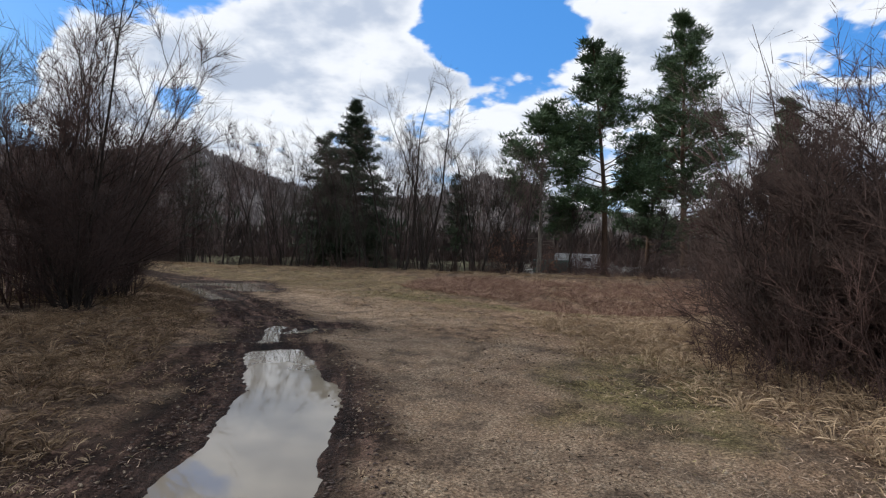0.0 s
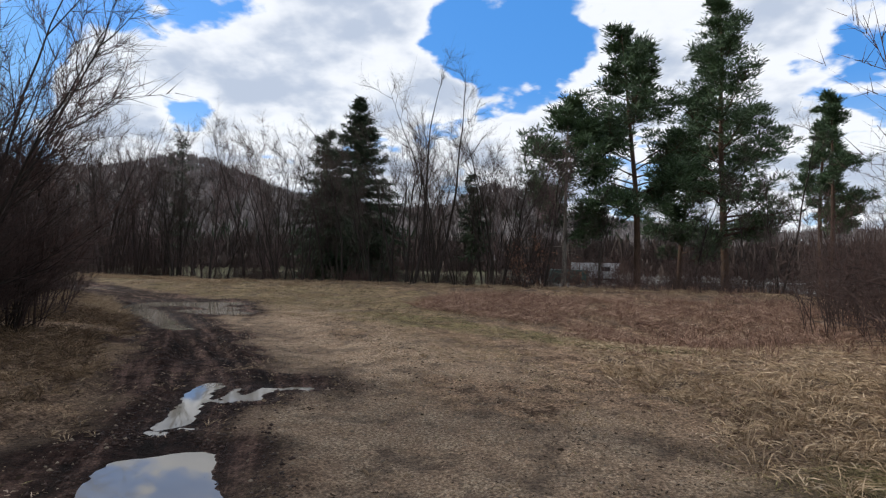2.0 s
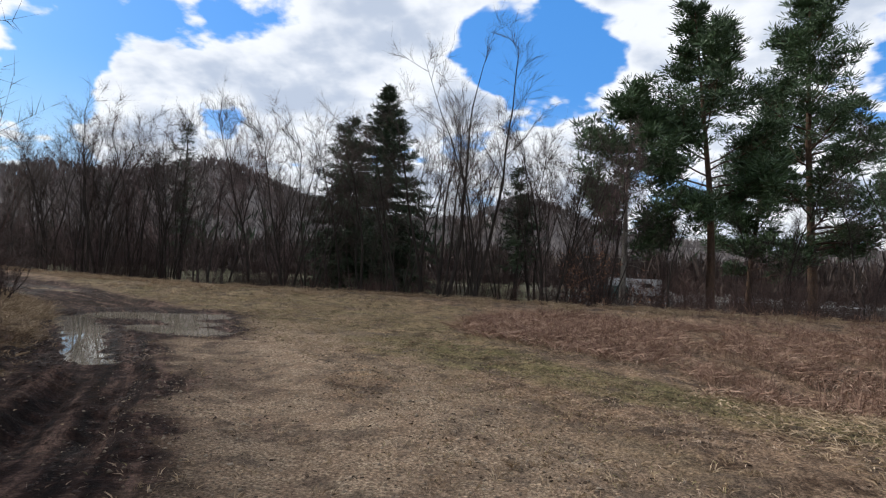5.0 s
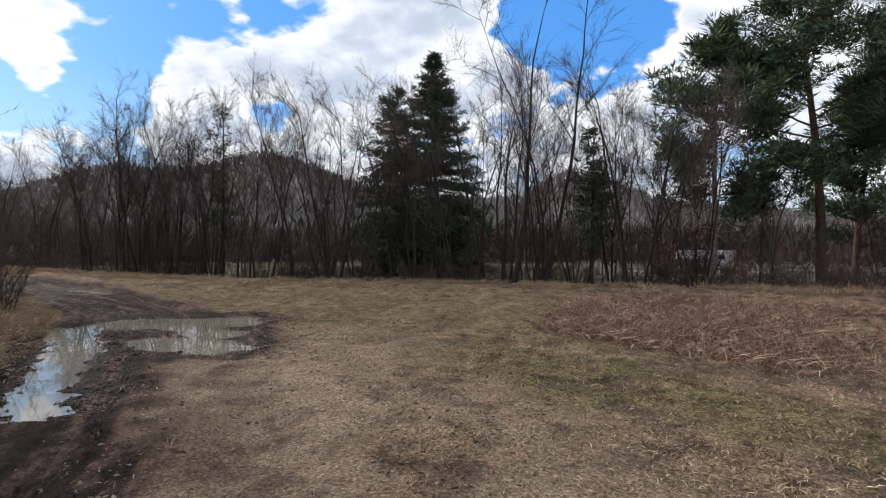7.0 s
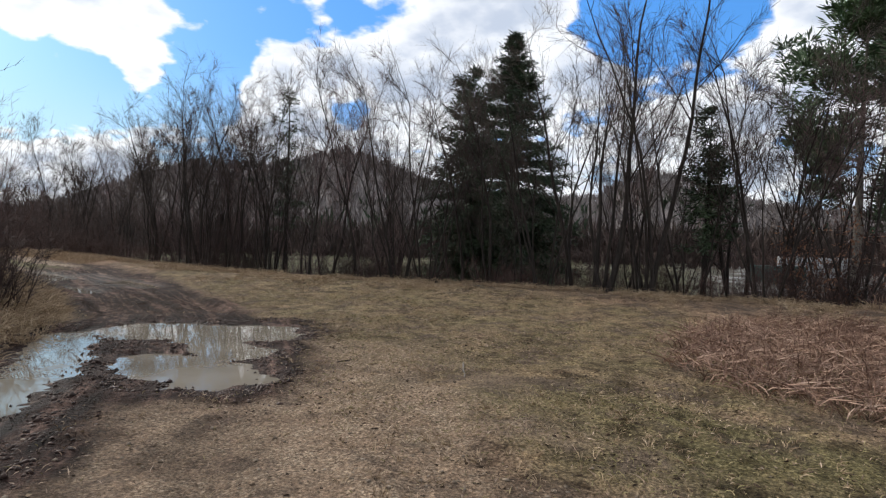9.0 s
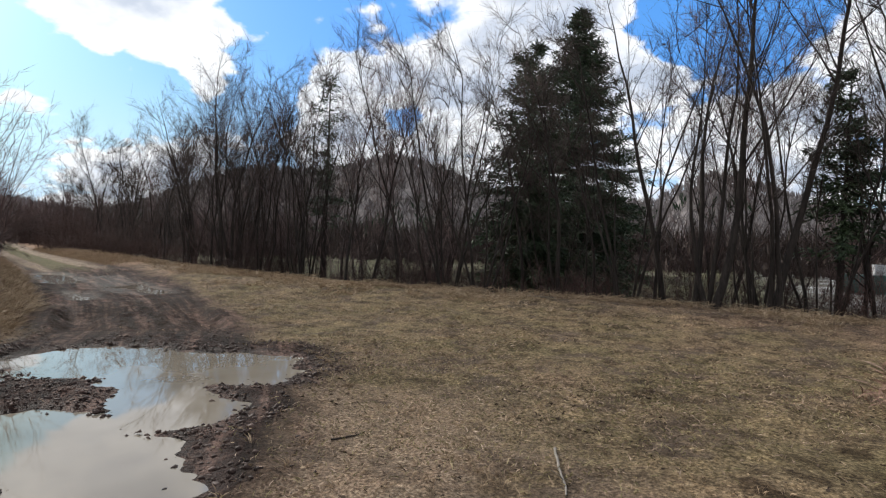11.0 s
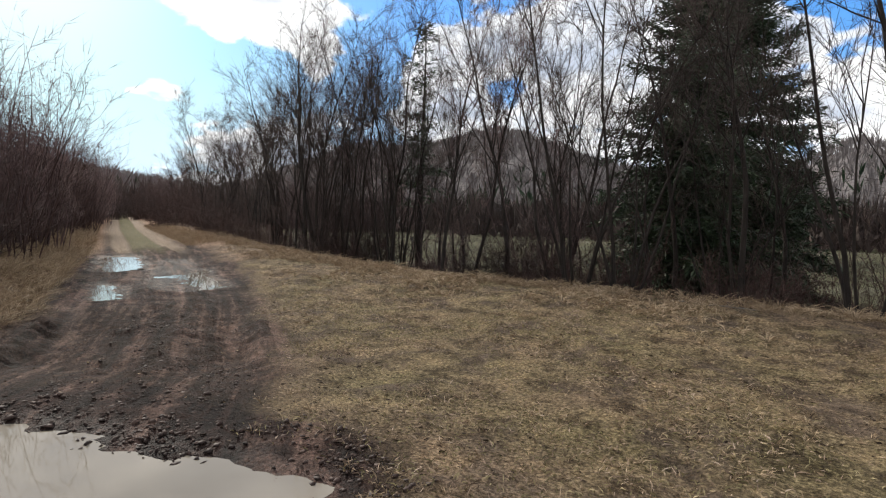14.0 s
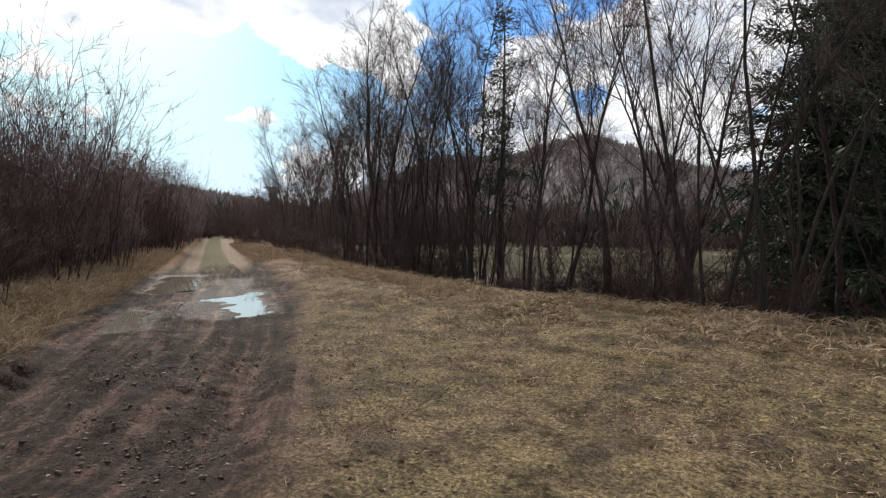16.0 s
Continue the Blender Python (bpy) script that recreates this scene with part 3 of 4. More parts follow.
def bare_tree_parts(seed, height, stems=1, lean=0.06, limbs=11, subs=5, twigs=6, r0=0.11, clear=0.25, spreadness=38, direct=None):
    rng = np.random.default_rng(seed)
    trunk, boughs, fine_twigs = [], [], []
    for s in range(stems):
        a = rng.random() * 6.28
        way = np.array([math.cos(a) * lean, math.sin(a) * lean, 1.0]) if direct is None else np.array(direct[s % len(direct)], float)
        off = np.array([math.cos(a), math.sin(a), 0]) * (0.16 if stems > 1 else 0) + np.array([0, 0, -0.25])
        h = height * (1 if s == 0 else rng.uniform(0.62, 0.97))
        stem = bough(rng, off, way, h, r0 * (1 if s == 0 else rng.uniform(0.6, 0.9)), 13, 0.07, 0.04, 0.05)
        stem[1][0] *= 1.35
        trunk.append(stem)
        for _ in range(limbs):
            sh = clear + (0.98 - clear) * rng.random() ** 0.85
            p, d, r = fork(rng, stem, sh, rng.uniform(spreadness - 13, spreadness + 13))
            L = height * rng.uniform(0.17, 0.38) * (1.15 - 0.80 * sh)
            limb = bough(rng, p, d, L, max(r * 0.45, 0.011), 5, 0.11, 0.10, 0.2)
            boughs.append(limb)
            for _ in range(subs):
                p2, d2, r2 = fork(rng, limb, rng.uniform(0.2, 1.0), rng.uniform(22, 48))
                sub = bough(rng, p2, d2, L * rng.uniform(0.28, 0.6), min(max(r2 * 0.55, 0.006), 0.013), 3, 0.10, 0.08, 0.35)
                boughs.append(sub)
                for _ in range(twigs):
                    p3, d3, r3 = fork(rng, sub, rng.uniform(0.1, 1.0), rng.uniform(15, 48))
                    fine_twigs.append(bough(rng, p3, d3, rng.uniform(0.22, 0.75), 0.0047, 2, 0.12, 0.05, 0.4))
    return trunk, boughs, fine_twigs


def part(name, mesh, parent, label=""):
    ob = new(name, mesh)
    ob.parent = parent
    if label:
        ob["label"] = label
    return ob


def bare_tree(seed, label, mats=(BARK_GREY, TWIG), name="bare_tree", category="tree", group="", split=False, **kw):
    trunk, boughs, tw = bare_tree_parts(seed, **kw)
    ob = tagged(new(name), label, category, group)
    for stem in trunk:
        part("trunk", tube_mesh("trunk", [stem], 7, mats[0]), ob)
    for limb in [g for g in boughs if len(g[0]) == 5]:
        part("limb", tube_mesh("limb", [limb], 5 if split else 4, mats[0]), ob)
    tw = tw + [g for g in boughs if len(g[0]) == 3]
    tagged(part("crown", spikes_mesh("crown", tw, mats[1]), ob, "fine bare twigs"), kind="stuff")
    return ob


def shrub(seed, label, height, stems, name="shrub", group="", mat=TWIG_RED, spread_r=0.9, subs=5, twigs=4, leaves=0, lean=0.35, wander=0.13):
    rng = np.random.default_rng(seed)
    canes, tw = [], []
    for s in range(stems):
        a, rr = rng.random() * 6.28, spread_r * math.sqrt(rng.random())
        st = np.array([math.cos(a) * rr, math.sin(a) * rr, -0.1])
        way = np.array([math.cos(a) * rng.uniform(0, lean), math.sin(a) * rng.uniform(0, lean), 1])
        h = height * rng.uniform(0.45, 1.0)
        cane = bough(rng, st, way, h, rng.uniform(0.008, 0.017) * height / 4 + 0.003, 7, wander, 0.04, 0.2)
        canes.append(cane)
        for _ in range(subs):
            p, d, r = fork(rng, cane, rng.uniform(0.10, 0.97), rng.uniform(20, 62))
            L = h * rng.uniform(0.12, 0.32)
            sub = bough(rng, p, d, L, max(r * 0.5, 0.006), 3, 0.14, 0.05, 0.35)
            canes.append(sub)
            for _ in range(twigs):
                p2, d2, r2 = fork(rng, sub, rng.uniform(0.1, 1.0), rng.uniform(20, 60))
                tw.append(bough(rng, p2, d2, rng.uniform(0.15, 0.55), 0.0062, 2, 0.12, 0.04, 0.45))
    ob = tagged(new(name), label, "shrub", group)
    tagged(part("cane_clump", tube_mesh("cane_clump", [c for c in canes if len(c[0]) > 3], 3, mat), ob), kind="stuff")
    tw = tw + [c for c in canes if len(c[0]) == 3]
    tagged(part("crown", spikes_mesh("crown", tw, mat), ob, "fine bare twigs"), kind="stuff")
    if leaves:
        ends = np.array([t[0][-1] for t in tw])
        r = ends[rng.integers(0, len(ends), leaves)] + rng.normal(size=(leaves, 3)) * 0.05
        tagged(part("foliage", blades_mesh("foliage", r, r + rng.normal(size=(leaves, 3)) * 0.05, 0.05, LEAF_DEAD), ob, "withered brown leaves"), kind="stuff")
    return ob


def conifer(seed, height, radius, label, name="spruce_tree", low=0.06, dens=1.0, droop=0.25, group="", mat=SPRUCE, ragged=0.25, power=0.85):
    rng = np.random.default_rng(seed)
    trunk = [bough(rng, np.array([0, 0, -0.3]), np.array([0, 0, 1.0]), height + 0.3, height * 0.013 + 0.03, 10, 0.012, 0.02, 0.08)]
    limbs, roots, tips = [], [], []
    for _ in range(int(height * 20 * dens)):
        sh = low + (1 - low) * rng.random() ** 1.15
        tier = 0.62 / height
        sh = min(0.995, (math.floor(sh / tier) + 0.5 + rng.normal() * 0.30) * tier)
        z, a = sh * height, rng.random() * 6.283
        side_grow = 1 + 0.22 * math.sin(3 * a + seed) * math.cos(9 * sh + seed)
        L = radius * (1 - sh) ** power * side_grow * rng.uniform(1 - ragged * 1.8, 1 + ragged * 0.6) + 0.15
        out = np.array([math.cos(a), math.sin(a), 0.75 * sh ** 2 - 0.12])
        limb = bough(rng, np.array([0, 0, z]), out, L, 0.008 + 0.007 * L, 4, 0.08, -droop * 0.42 * (1 - sh), 0.25)
        limbs.append(limb)
        n = int((16 + 95 * L) * min(1.2, dens + 0.1))
        f = rng.random(n) ** 0.8 * 2.999
        i = f.astype(int)
        p = limb[0][i] + (limb[0][i + 1] - limb[0][i]) * (f - i)[:, None]
        sd = np.array([-math.sin(a), math.cos(a), 0])
        d = out * 0.5 + sd * rng.uniform(-0.9, 0.9, n)[:, None] + np.array([0, 0, -1]) * (rng.random(n) * 1.1 - 0.35)[:, None]
        ln = (0.13 + 0.34 * rng.random(n) ** 1.6) * (0.75 + 0.08 * radius)
        p = p + rng.normal(size=(n, 3)) * np.array([0.09, 0.09, 0.08])
        roots.append(p)
        tips.append(p + d * ln[:, None])
    roots, tips = np.concatenate(roots), np.concatenate(tips)
    ob = tagged(new(name), label, "tree", group)
    part("trunk", tube_mesh("trunk", trunk, 8, BARK_GREY), ob)
    tagged(part("branchwork", tube_mesh("branchwork", limbs, 3, BARK_GREY), ob), kind="stuff")
    tagged(part("foliage", blades_mesh("foliage", roots, tips, 0.034 + 0.03 * rng.random(len(roots)), mat), ob, "dense dark green needle sprays"), kind="stuff")
    return ob


def pine(seed, height, label, crown_from=0.45, reach=0.16, limbs=34, clumps=17, blades=60, bark_mat=BARK_PINE, group=""):
    rng = np.random.default_rng(seed)
    stem = bough(rng, np.array([0, 0, -0.3]), np.array([0.02, 0, 1]), height + 0.3, height * 0.0125 + 0.03, 12, 0.025, 0.03, 0.12)
    wood, roots, tips, main_limbs = [], [], [], []
    for k in range(limbs):
        sh = crown_from + (0.99 - crown_from) * (k + rng.random()) / limbs
        p, _, r = fork(rng, stem, sh, 60)
        a = rng.random() * 6.283
        u = (sh - crown_from) / (1 - crown_from)
        L = height * reach * (0.35 + 1.1 * math.sin(math.pi * min(1, 0.25 + 0.72 * u)) ** 1.2) * rng.uniform(0.6, 1.15) * (1.05 - 0.42 * u)
        d = np.array([math.cos(a), math.sin(a), 0.15 + 0.55 * u])
        limb = bough(rng, p, d, L, max(r * 0.38, 0.02), 6, 0.13, 0.05, 0.25)
        main_limbs.append(limb)
        for _ in range(max(3, round(clumps * (1.4 - 0.8 * u)))):
            p2, d2, r2 = fork(rng, limb, rng.uniform(0.25, 1.0), rng.uniform(20, 70))
            sub = bough(rng, p2, d2, L * rng.uniform(0.12, 0.38), max(r2 * 0.5, 0.008), 3, 0.15, 0.08, 0.4)
            wood.append(sub)
            c, R = sub[0][-1], rng.uniform(0.36, 0.74)
            o = rng.normal(size=(blades, 3))
            o /= np.linalg.norm(o, axis=1)[:, None]
            o[:, 2] = o[:, 2] * 0.55 + 0.15
            b0 = c + o * R * 0.75 * rng.random((blades, 1))
            roots.append(b0)
            tips.append(b0 + (o + np.array([0, 0, 0.25])) * R * rng.uniform(0.35, 0.75, (blades, 1)))
    for _ in range(10):
        p, d, r = fork(rng, stem, rng.uniform(0.18, crown_from), 75)
        wood.append(bough(rng, p, d, rng.uniform(0.5, 1.8), 0.016, 4, 0.16, -0.06, 0.3))
    roots, tips = np.concatenate(roots), np.concatenate(tips)
    ob = tagged(new("pine_tree"), label, "tree", group)
    part("trunk", tube_mesh("trunk", [stem], 9, bark_mat), ob)
    for limb in main_limbs:
        part("limb", tube_mesh("limb", [limb], 5, bark_mat), ob)
    tagged(part("branchwork", tube_mesh("branchwork", wood, 4, bark_mat), ob), kind="stuff")
    tagged(part("foliage", blades_mesh("foliage", roots, tips, 0.064, PINE), ob, "tufts of blue-green needles"), kind="stuff")
    return ob


def stand(ob, x, y, turn=0.0, size=1.0, sink=0.05, tall=None):
    ob.matrix_basis = pose(x, y, float(ground_z(x, y)) - sink, 0, 0, turn) @ Matrix.Diagonal((size, size, tall or size, 1))
    return ob


def stand_copy(ob, x, y, turn=0.0, size=1.0, sink=0.05):
    c = copy_thing(ob, Matrix.Identity(4))
    return stand(c, x, y, turn, size, sink)


rnd = random.Random(11)

# ---- evergreens behind the bank ----
stand(conifer(21, 16.0, 5.2, "tall dark green spruce with dense drooping branches", low=0.07, dens=1.4, ragged=0.22, power=0.80), -9.5, 46.5, 40)
stand(conifer(22, 11.6, 2.9, "bushy green spruce beside the taller one", low=0.1, dens=1.15, ragged=0.35, power=0.55), -9.9, 39.0, 10)
stand(conifer(23, 10.8, 1.25, "slim spruce standing among bare trunks", low=0.42, dens=0.42, ragged=0.5, power=0.4), -19.2, 38.0, 0)
stand(conifer(24, 7.2, 1.3, "young spruce with a thin green top", low=0.4, dens=0.7, ragged=0.5, power=0.6), -0.5, 34.2, 0)
stand(pine(31, 18.9, "tall scots pine with a broad open crown", 0.36, 0.165, 46), 10.1, 39.5, 0)
stand(pine(32, 22.4, "very tall pine with layered horizontal limbs", 0.22, 0.165, 54), 17.0, 42.5, 90)
stand(pine(33, 17.4, "dark pine crowded between two taller ones", 0.22, 0.145, 44), 16.2, 49.5, 30)
stand(pine(34, 13.6, "slender pine with a pale bare trunk", 0.36, 0.18, 30, bark_mat=BARK_PALE), 5.3, 39.1, 10)
stand(pine(35, 22, "distant tall pine with a narrow crown", 0.40, 0.09, 30), 37.8, 66.5, 10)
stand(pine(36, 18, "distant pine at the edge of the woods", 0.35, 0.10, 26), 30, 52, 10)

# ---- bare trees along the bank ----
stand(bare_tree(41, "bare forked tree leaning out with heavy limbs", split=True, height=11.6, stems=4, limbs=9, subs=5, twigs=5, r0=0.105, clear=0.3, spreadness=30,
                direct=[(0.30, 0.05, 1), (-0.10, 0.1, 1), (0.12, -0.12, 1), (-0.26, 0, 1)]), -3.7, 31.9, 0)
protos = [
    bare_tree(51, "bare slender grey tree with a straight trunk", height=10.2, limbs=20, subs=7, twigs=8, r0=0.07, group="bare trees on the bank"),
    bare_tree(52, "bare twin-stemmed alder with fine twigs", height=9.6, stems=2, limbs=14, subs=6, twigs=8, r0=0.07, lean=0.10, group="bare trees on the bank"),
    bare_tree(53, "bare clump of thin stems from one stool", height=8.8, stems=5, limbs=8, subs=5, twigs=7, r0=0.048, lean=0.22, clear=0.35, group="bare trees on the bank"),
    bare_tree(54, "bare young birch with pale upward twigs", height=9.8, limbs=20, subs=7, twigs=8, r0=0.06, spreadness=28, mats=(BARK_GREY, TWIG_PALE), group="bare trees on the bank"),
    bare_tree(55, "bare three-stemmed tree with crooked limbs", height=10.6, stems=3, limbs=11, subs=6, twigs=7, r0=0.085, lean=0.14, group="bare trees on the bank"),
]
SPOTS = [(-9.6, 32.6, 2), (-10.7, 32.6, 2), (-12.7, 36.7, 4), (-17.3, 42.0, 0), (-19.8, 42.9, 3), (-17.4, 34.0, 2), (-19.8, 34.6, 2), (-22.4, 35.4, 1),
         (-1.3, 40.0, 2), (-13.4, 34.4, 0), (-15.0, 33.4, 3), (-7.4, 33.5, 1), (-2.2, 33.5, 3), (1.6, 34.0, 1), (0.6, 36.0, 0),
         (3.2, 35.5, 3), (7.2, 36.5, 1), (12.6, 38.5, 2), (-19.6, 37.0, 0), (-18.9, 39.0, 1), (-2.5, 32.8, 2), (-4.7, 33.2, 4), (-1.0, 33.2, 2), (-5.5, 32.4, 2), (-3.0, 35.0, 3), (0.4, 33.6, 4), (-2.2, 31.4, 4), (0.9, 31.8, 2)]
first = set()


def plant(kinds, k, x, y, size):
    global first
    if (id(kinds), k) not in first:
        first.add((id(kinds), k))
        return stand(kinds[k], x, y, rnd.uniform(0, 360), size)
    return stand_copy(kinds[k], x, y, rnd.uniform(0, 360), size)


for x, y, k in SPOTS:
    plant(protos, k, x, y, rnd.uniform(0.92, 1.08))
for i in range(100):
    if i < 38:
        x = rnd.uniform(-24, 4) if i % 3 else rnd.uniform(2, 32)
        y = float(np.interp(x, CREST_X, CREST_Y)) + rnd.uniform(1.5, 13)
    else:
        x = -21 - 62 * rnd.random() ** 1.25
        y = float(np.interp(x, CREST_X, CREST_Y)) + rnd.uniform(0.2, 9)
    if math.hypot(x + 9.8, y - 43) < 4.5 or math.hypot(x + 4, y - 32) < 1.5:
        continue
    plant(protos, rnd.choice((0, 1, 2, 3, 3, 4)), x, y, rnd.uniform(0.72, 1.05))

# ---- thickets ----
hedge = [
    shrub(61, "dense leafless reddish-brown thicket by the track", 5.2, 28, group="thicket shrubs", subs=7, twigs=6, spread_r=1.25),
    shrub(62, "leafless thicket of tall upright saplings", 6.2, 26, group="thicket shrubs", mat=TWIG_PALE, lean=0.15, subs=8, twigs=6, spread_r=1.1),
    shrub(63, "low tangled leafless brown bush", 2.6, 22, group="thicket shrubs", spread_r=1.1, lean=0.7, subs=7, twigs=6),
    shrub(64, "broad arching leafless bush, dense to the ground", 4.2, 46, group="thicket shrubs", spread_r=1.5, lean=0.55, subs=10, twigs=7, mat=TWIG_BACKLIT, wander=0.2),
]
willows = [
    bare_tree(65, "tall leafless willow clump with long arching branches", name="willow_clump", height=7.6, stems=10, lean=0.38, limbs=9, subs=6, twigs=7, r0=0.045, clear=0.12, spreadness=36, mats=(BARK_GREY, TWIG_RED)),
    bare_tree(66, "leafless many-stemmed bush with crossing dark branches", name="willow_clump", height=4.6, stems=15, lean=0.30, limbs=9, subs=7, twigs=7, r0=0.03, clear=0.06, spreadness=46, mats=(BARK_GREY, TWIG_BACKLIT)),
]


def along_track(dist_from, dist_to, side_a, side_b, count, kinds, sizes, pool=hedge):
    d = np.r_[0, np.cumsum(np.hypot(*np.diff(TRACK, axis=0).T))]
    for _ in range(count):
        s = rnd.uniform(dist_from, dist_to)
        i = min(int(np.searchsorted(d, s)) - 1, len(TRACK) - 2)
        f = (s - d[i]) / (d[i + 1] - d[i])
        p = TRACK[i] + (TRACK[i + 1] - TRACK[i]) * f
        w = (TRACK[i + 1] - TRACK[i]) / np.linalg.norm(TRACK[i + 1] - TRACK[i])
        o = rnd.uniform(side_a, side_b)
        plant(pool, rnd.choice(kinds), p[0] - w[1] * o, p[1] + w[0] * o, rnd.uniform(*sizes))


along_track(62, 74, 4.8, 8.5, 12, (0, 2, 3), (0.7, 0.95))
along_track(55, 68, 3.5, 5.4, 14, (0, 2, 2, 3), (0.55, 0.85))
along_track(66, 84, 3.1, 6.5, 34, (0, 1, 1, 0), (0.8, 1.05))
along_track(84, 100, 2.5, 6.0, 28, (0, 1, 1, 0), (0.85, 1.05))
along_track(98, 122, 1.7, 6.0, 26, (0, 1, 1), (0.9, 1.1))
along_track(118, 140, -4.5, 6, 26, (0, 1, 3), (0.9, 1.1))
along_track(74, 90, -6.5, -3.3, 16, (2, 2, 0, 3), (0.5, 0.8))
along_track(90, 125, -6.5, -2.0, 24, (0, 2, 3), (0.6, 0.9))
along_track(70, 100, -7.5, -4.6, 14, (0, 1, 3, 4), (0.85, 1.05), protos)
for x, y, k, s in ((-8.0, 10.6, 0, 1.0), (-9.6, 12.6, 0, 0.95), (-9.4, 8.4, 0, 1.0), (-11.2, 15.4, 0, 0.8), (-7.4, 10.0, 1, 0.85), (-8.2, 12.4, 1, 0.8),
                   (4.7, 7.3, 1, 0.85), (5.6, 8.9, 1, 0.95), (5.6, 6.6, 1, 0.95), (6.9, 8.0, 0, 0.72), (7.6, 11.0, 1, 0.9), (8.2, 6.4, 0, 0.8)):
    plant(willows, k, x, y, s)
for x, y, k, s in ((-8.6, 10.6, 0, 0.7), (-9.6, 8.8, 0, 0.8), (-8.9, 12.8, 0, 0.7), (-10.4, 11.4, 1, 1.05), (-10.2, 14.4, 3, 0.85), (-11.6, 16.8, 0, 0.8), (-9.0, 6.6, 3, 0.9),
                   (-14.2, 20.9, 3, 0.62), (-11.6, 8.4, 0, 1.2), (-12.2, 13.6, 0, 1.0), (-13.6, 17.8, 1, 0.85), (-9.2, 11.2, 0, 1.15),
                   (5.5, 6.4, 2, 0.95), (3.7, 6.9, 2, 0.42), (4.2, 6.1, 2, 0.5), (4.4, 8.2, 2, 0.5), (6.2, 8.2, 3, 0.9), (5.5, 7.5, 3, 0.7), (7.3, 9.7, 3, 0.95), (6.8, 6.6, 2, 1.0), (5.2, 5.2, 2, 0.8), (7.4, 10.2, 3, 0.85), (8.6, 13.2, 3, 0.75), (9.6, 16.2, 2, 1.0), (8.4, 8.4, 1, 0.95), (7.0, 4.6, 3, 0.9), (6.3, 7.3, 0, 1.0), (7.7, 7.2, 3, 1.0), (6.5, 9.8, 1, 0.9),
                   (9.5, 18.2, 3, 0.8), (11, 20.5, 0, 0.9), (10.6, 14.6, 3, 0.9), (12.2, 17.4, 0, 1.0), (13.0, 23.5, 3, 0.9), (14.5, 26.5, 0, 0.9), (16.5, 24.5, 3, 0.9), (9.8, 11.4, 0, 1.0), (6.0, 7.1, 2, 0.95), (6.8, 8.9, 3, 0.75), (5.2, 7.9, 2, 0.8)):
    plant(hedge, k, x, y, s)
for x, y in ((11.4, 84.6), (13.2, 85.4), (14.5, 84), (18.0, 87.5), (21.5, 88), (12, 50), (14.5, 56), (17, 62), (20, 58), (9, 52), (23, 66), (26, 60)):
    plant(hedge, 0, x, y, rnd.uniform(0.8, 1.0))
for i in range(36):
    x = rnd.uniform(-26, 12)
    plant(hedge, rnd.choice((0, 0, 1, 3)), x, float(np.interp(x, CREST_X, CREST_Y)) + rnd.uniform(3.0, 11), rnd.uniform(0.6, 0.9))
for i in range(24):
    x = rnd.uniform(-22, 3)
    plant(hedge, 2, x, float(np.interp(x, CREST_X, CREST_Y)) + rnd.uniform(1.2, 4.5), rnd.uniform(0.5, 0.75))
for i in range(30):
    x = rnd.uniform(7, 32)
    plant(hedge, rnd.choice((0, 0, 3)), x, float(np.interp(x, CREST_X, CREST_Y)) + rnd.uniform(3.0, 22), rnd.uniform(0.65, 1.0))
for i in range(52):
    x = rnd.uniform(-24, 24)
    plant(hedge, rnd.choice((2, 2, 2, 2, 3)), x, float(np.interp(x, CREST_X, CREST_Y)) + rnd.uniform(1.6, 8), rnd.uniform(0.55, 0.85))


stand(shrub(71, "young beech still holding brown withered leaves", 4.4, 10, name="leafy_shrub", leaves=1500, lean=0.3, subs=7, twigs=7), 2.4, 33.2)
stand(shrub(72, "small beech with a few brown leaves", 3.4, 8, name="leafy_shrub", leaves=800, lean=0.3, subs=6, twigs=7), 5.4, 36.0)


def fallen_wood(name, label, a, b, r, seed, mat, bits=2):
    rng = np.random.default_rng(seed)
    p0, p1 = (np.array([*p, float(ground_z(*p)) + r * 0.8]) for p in (a, b))
    main = bough(rng, p0, p1 - p0, float(np.linalg.norm(p1 - p0)), r, 7, 0.09, 0.0, 0.55)
    main[0][:, 2] = ground_z(main[0][:, 0], main[0][:, 1]) + r * 0.8
    ob = tagged(new(name, tube_mesh(name, [main], 7, mat)), label, "branch")
    for _ in range(bits):
        p, d, rr = fork(rng, main, rng.uniform(0.3, 0.9), 45)
        d[2] = abs(d[2])
        part("side_twig", tube_mesh("side_twig", [bough(rng, p, d, rng.uniform(0.08, 0.2), rr * 0.5, 3, 0.1)], 5, mat), ob)
    return ob


fallen_wood("stick", "crooked pale stick lying on the grass", (-4.95, 21.25), (-4.68, 20.5), 0.012, 5, BARK_PALE, 1)
fallen_wood("stick", "short dark twig lying on the grass", (-6.5, 20.6), (-6.35, 20.85), 0.007, 6, BARK_GREY, 1)
fallen_wood("fallen_branch", "pale broken branch lying at the foot of the bank", (-8.2, 30.8), (-7.0, 30.5), 0.016, 7, BARK_PALE)

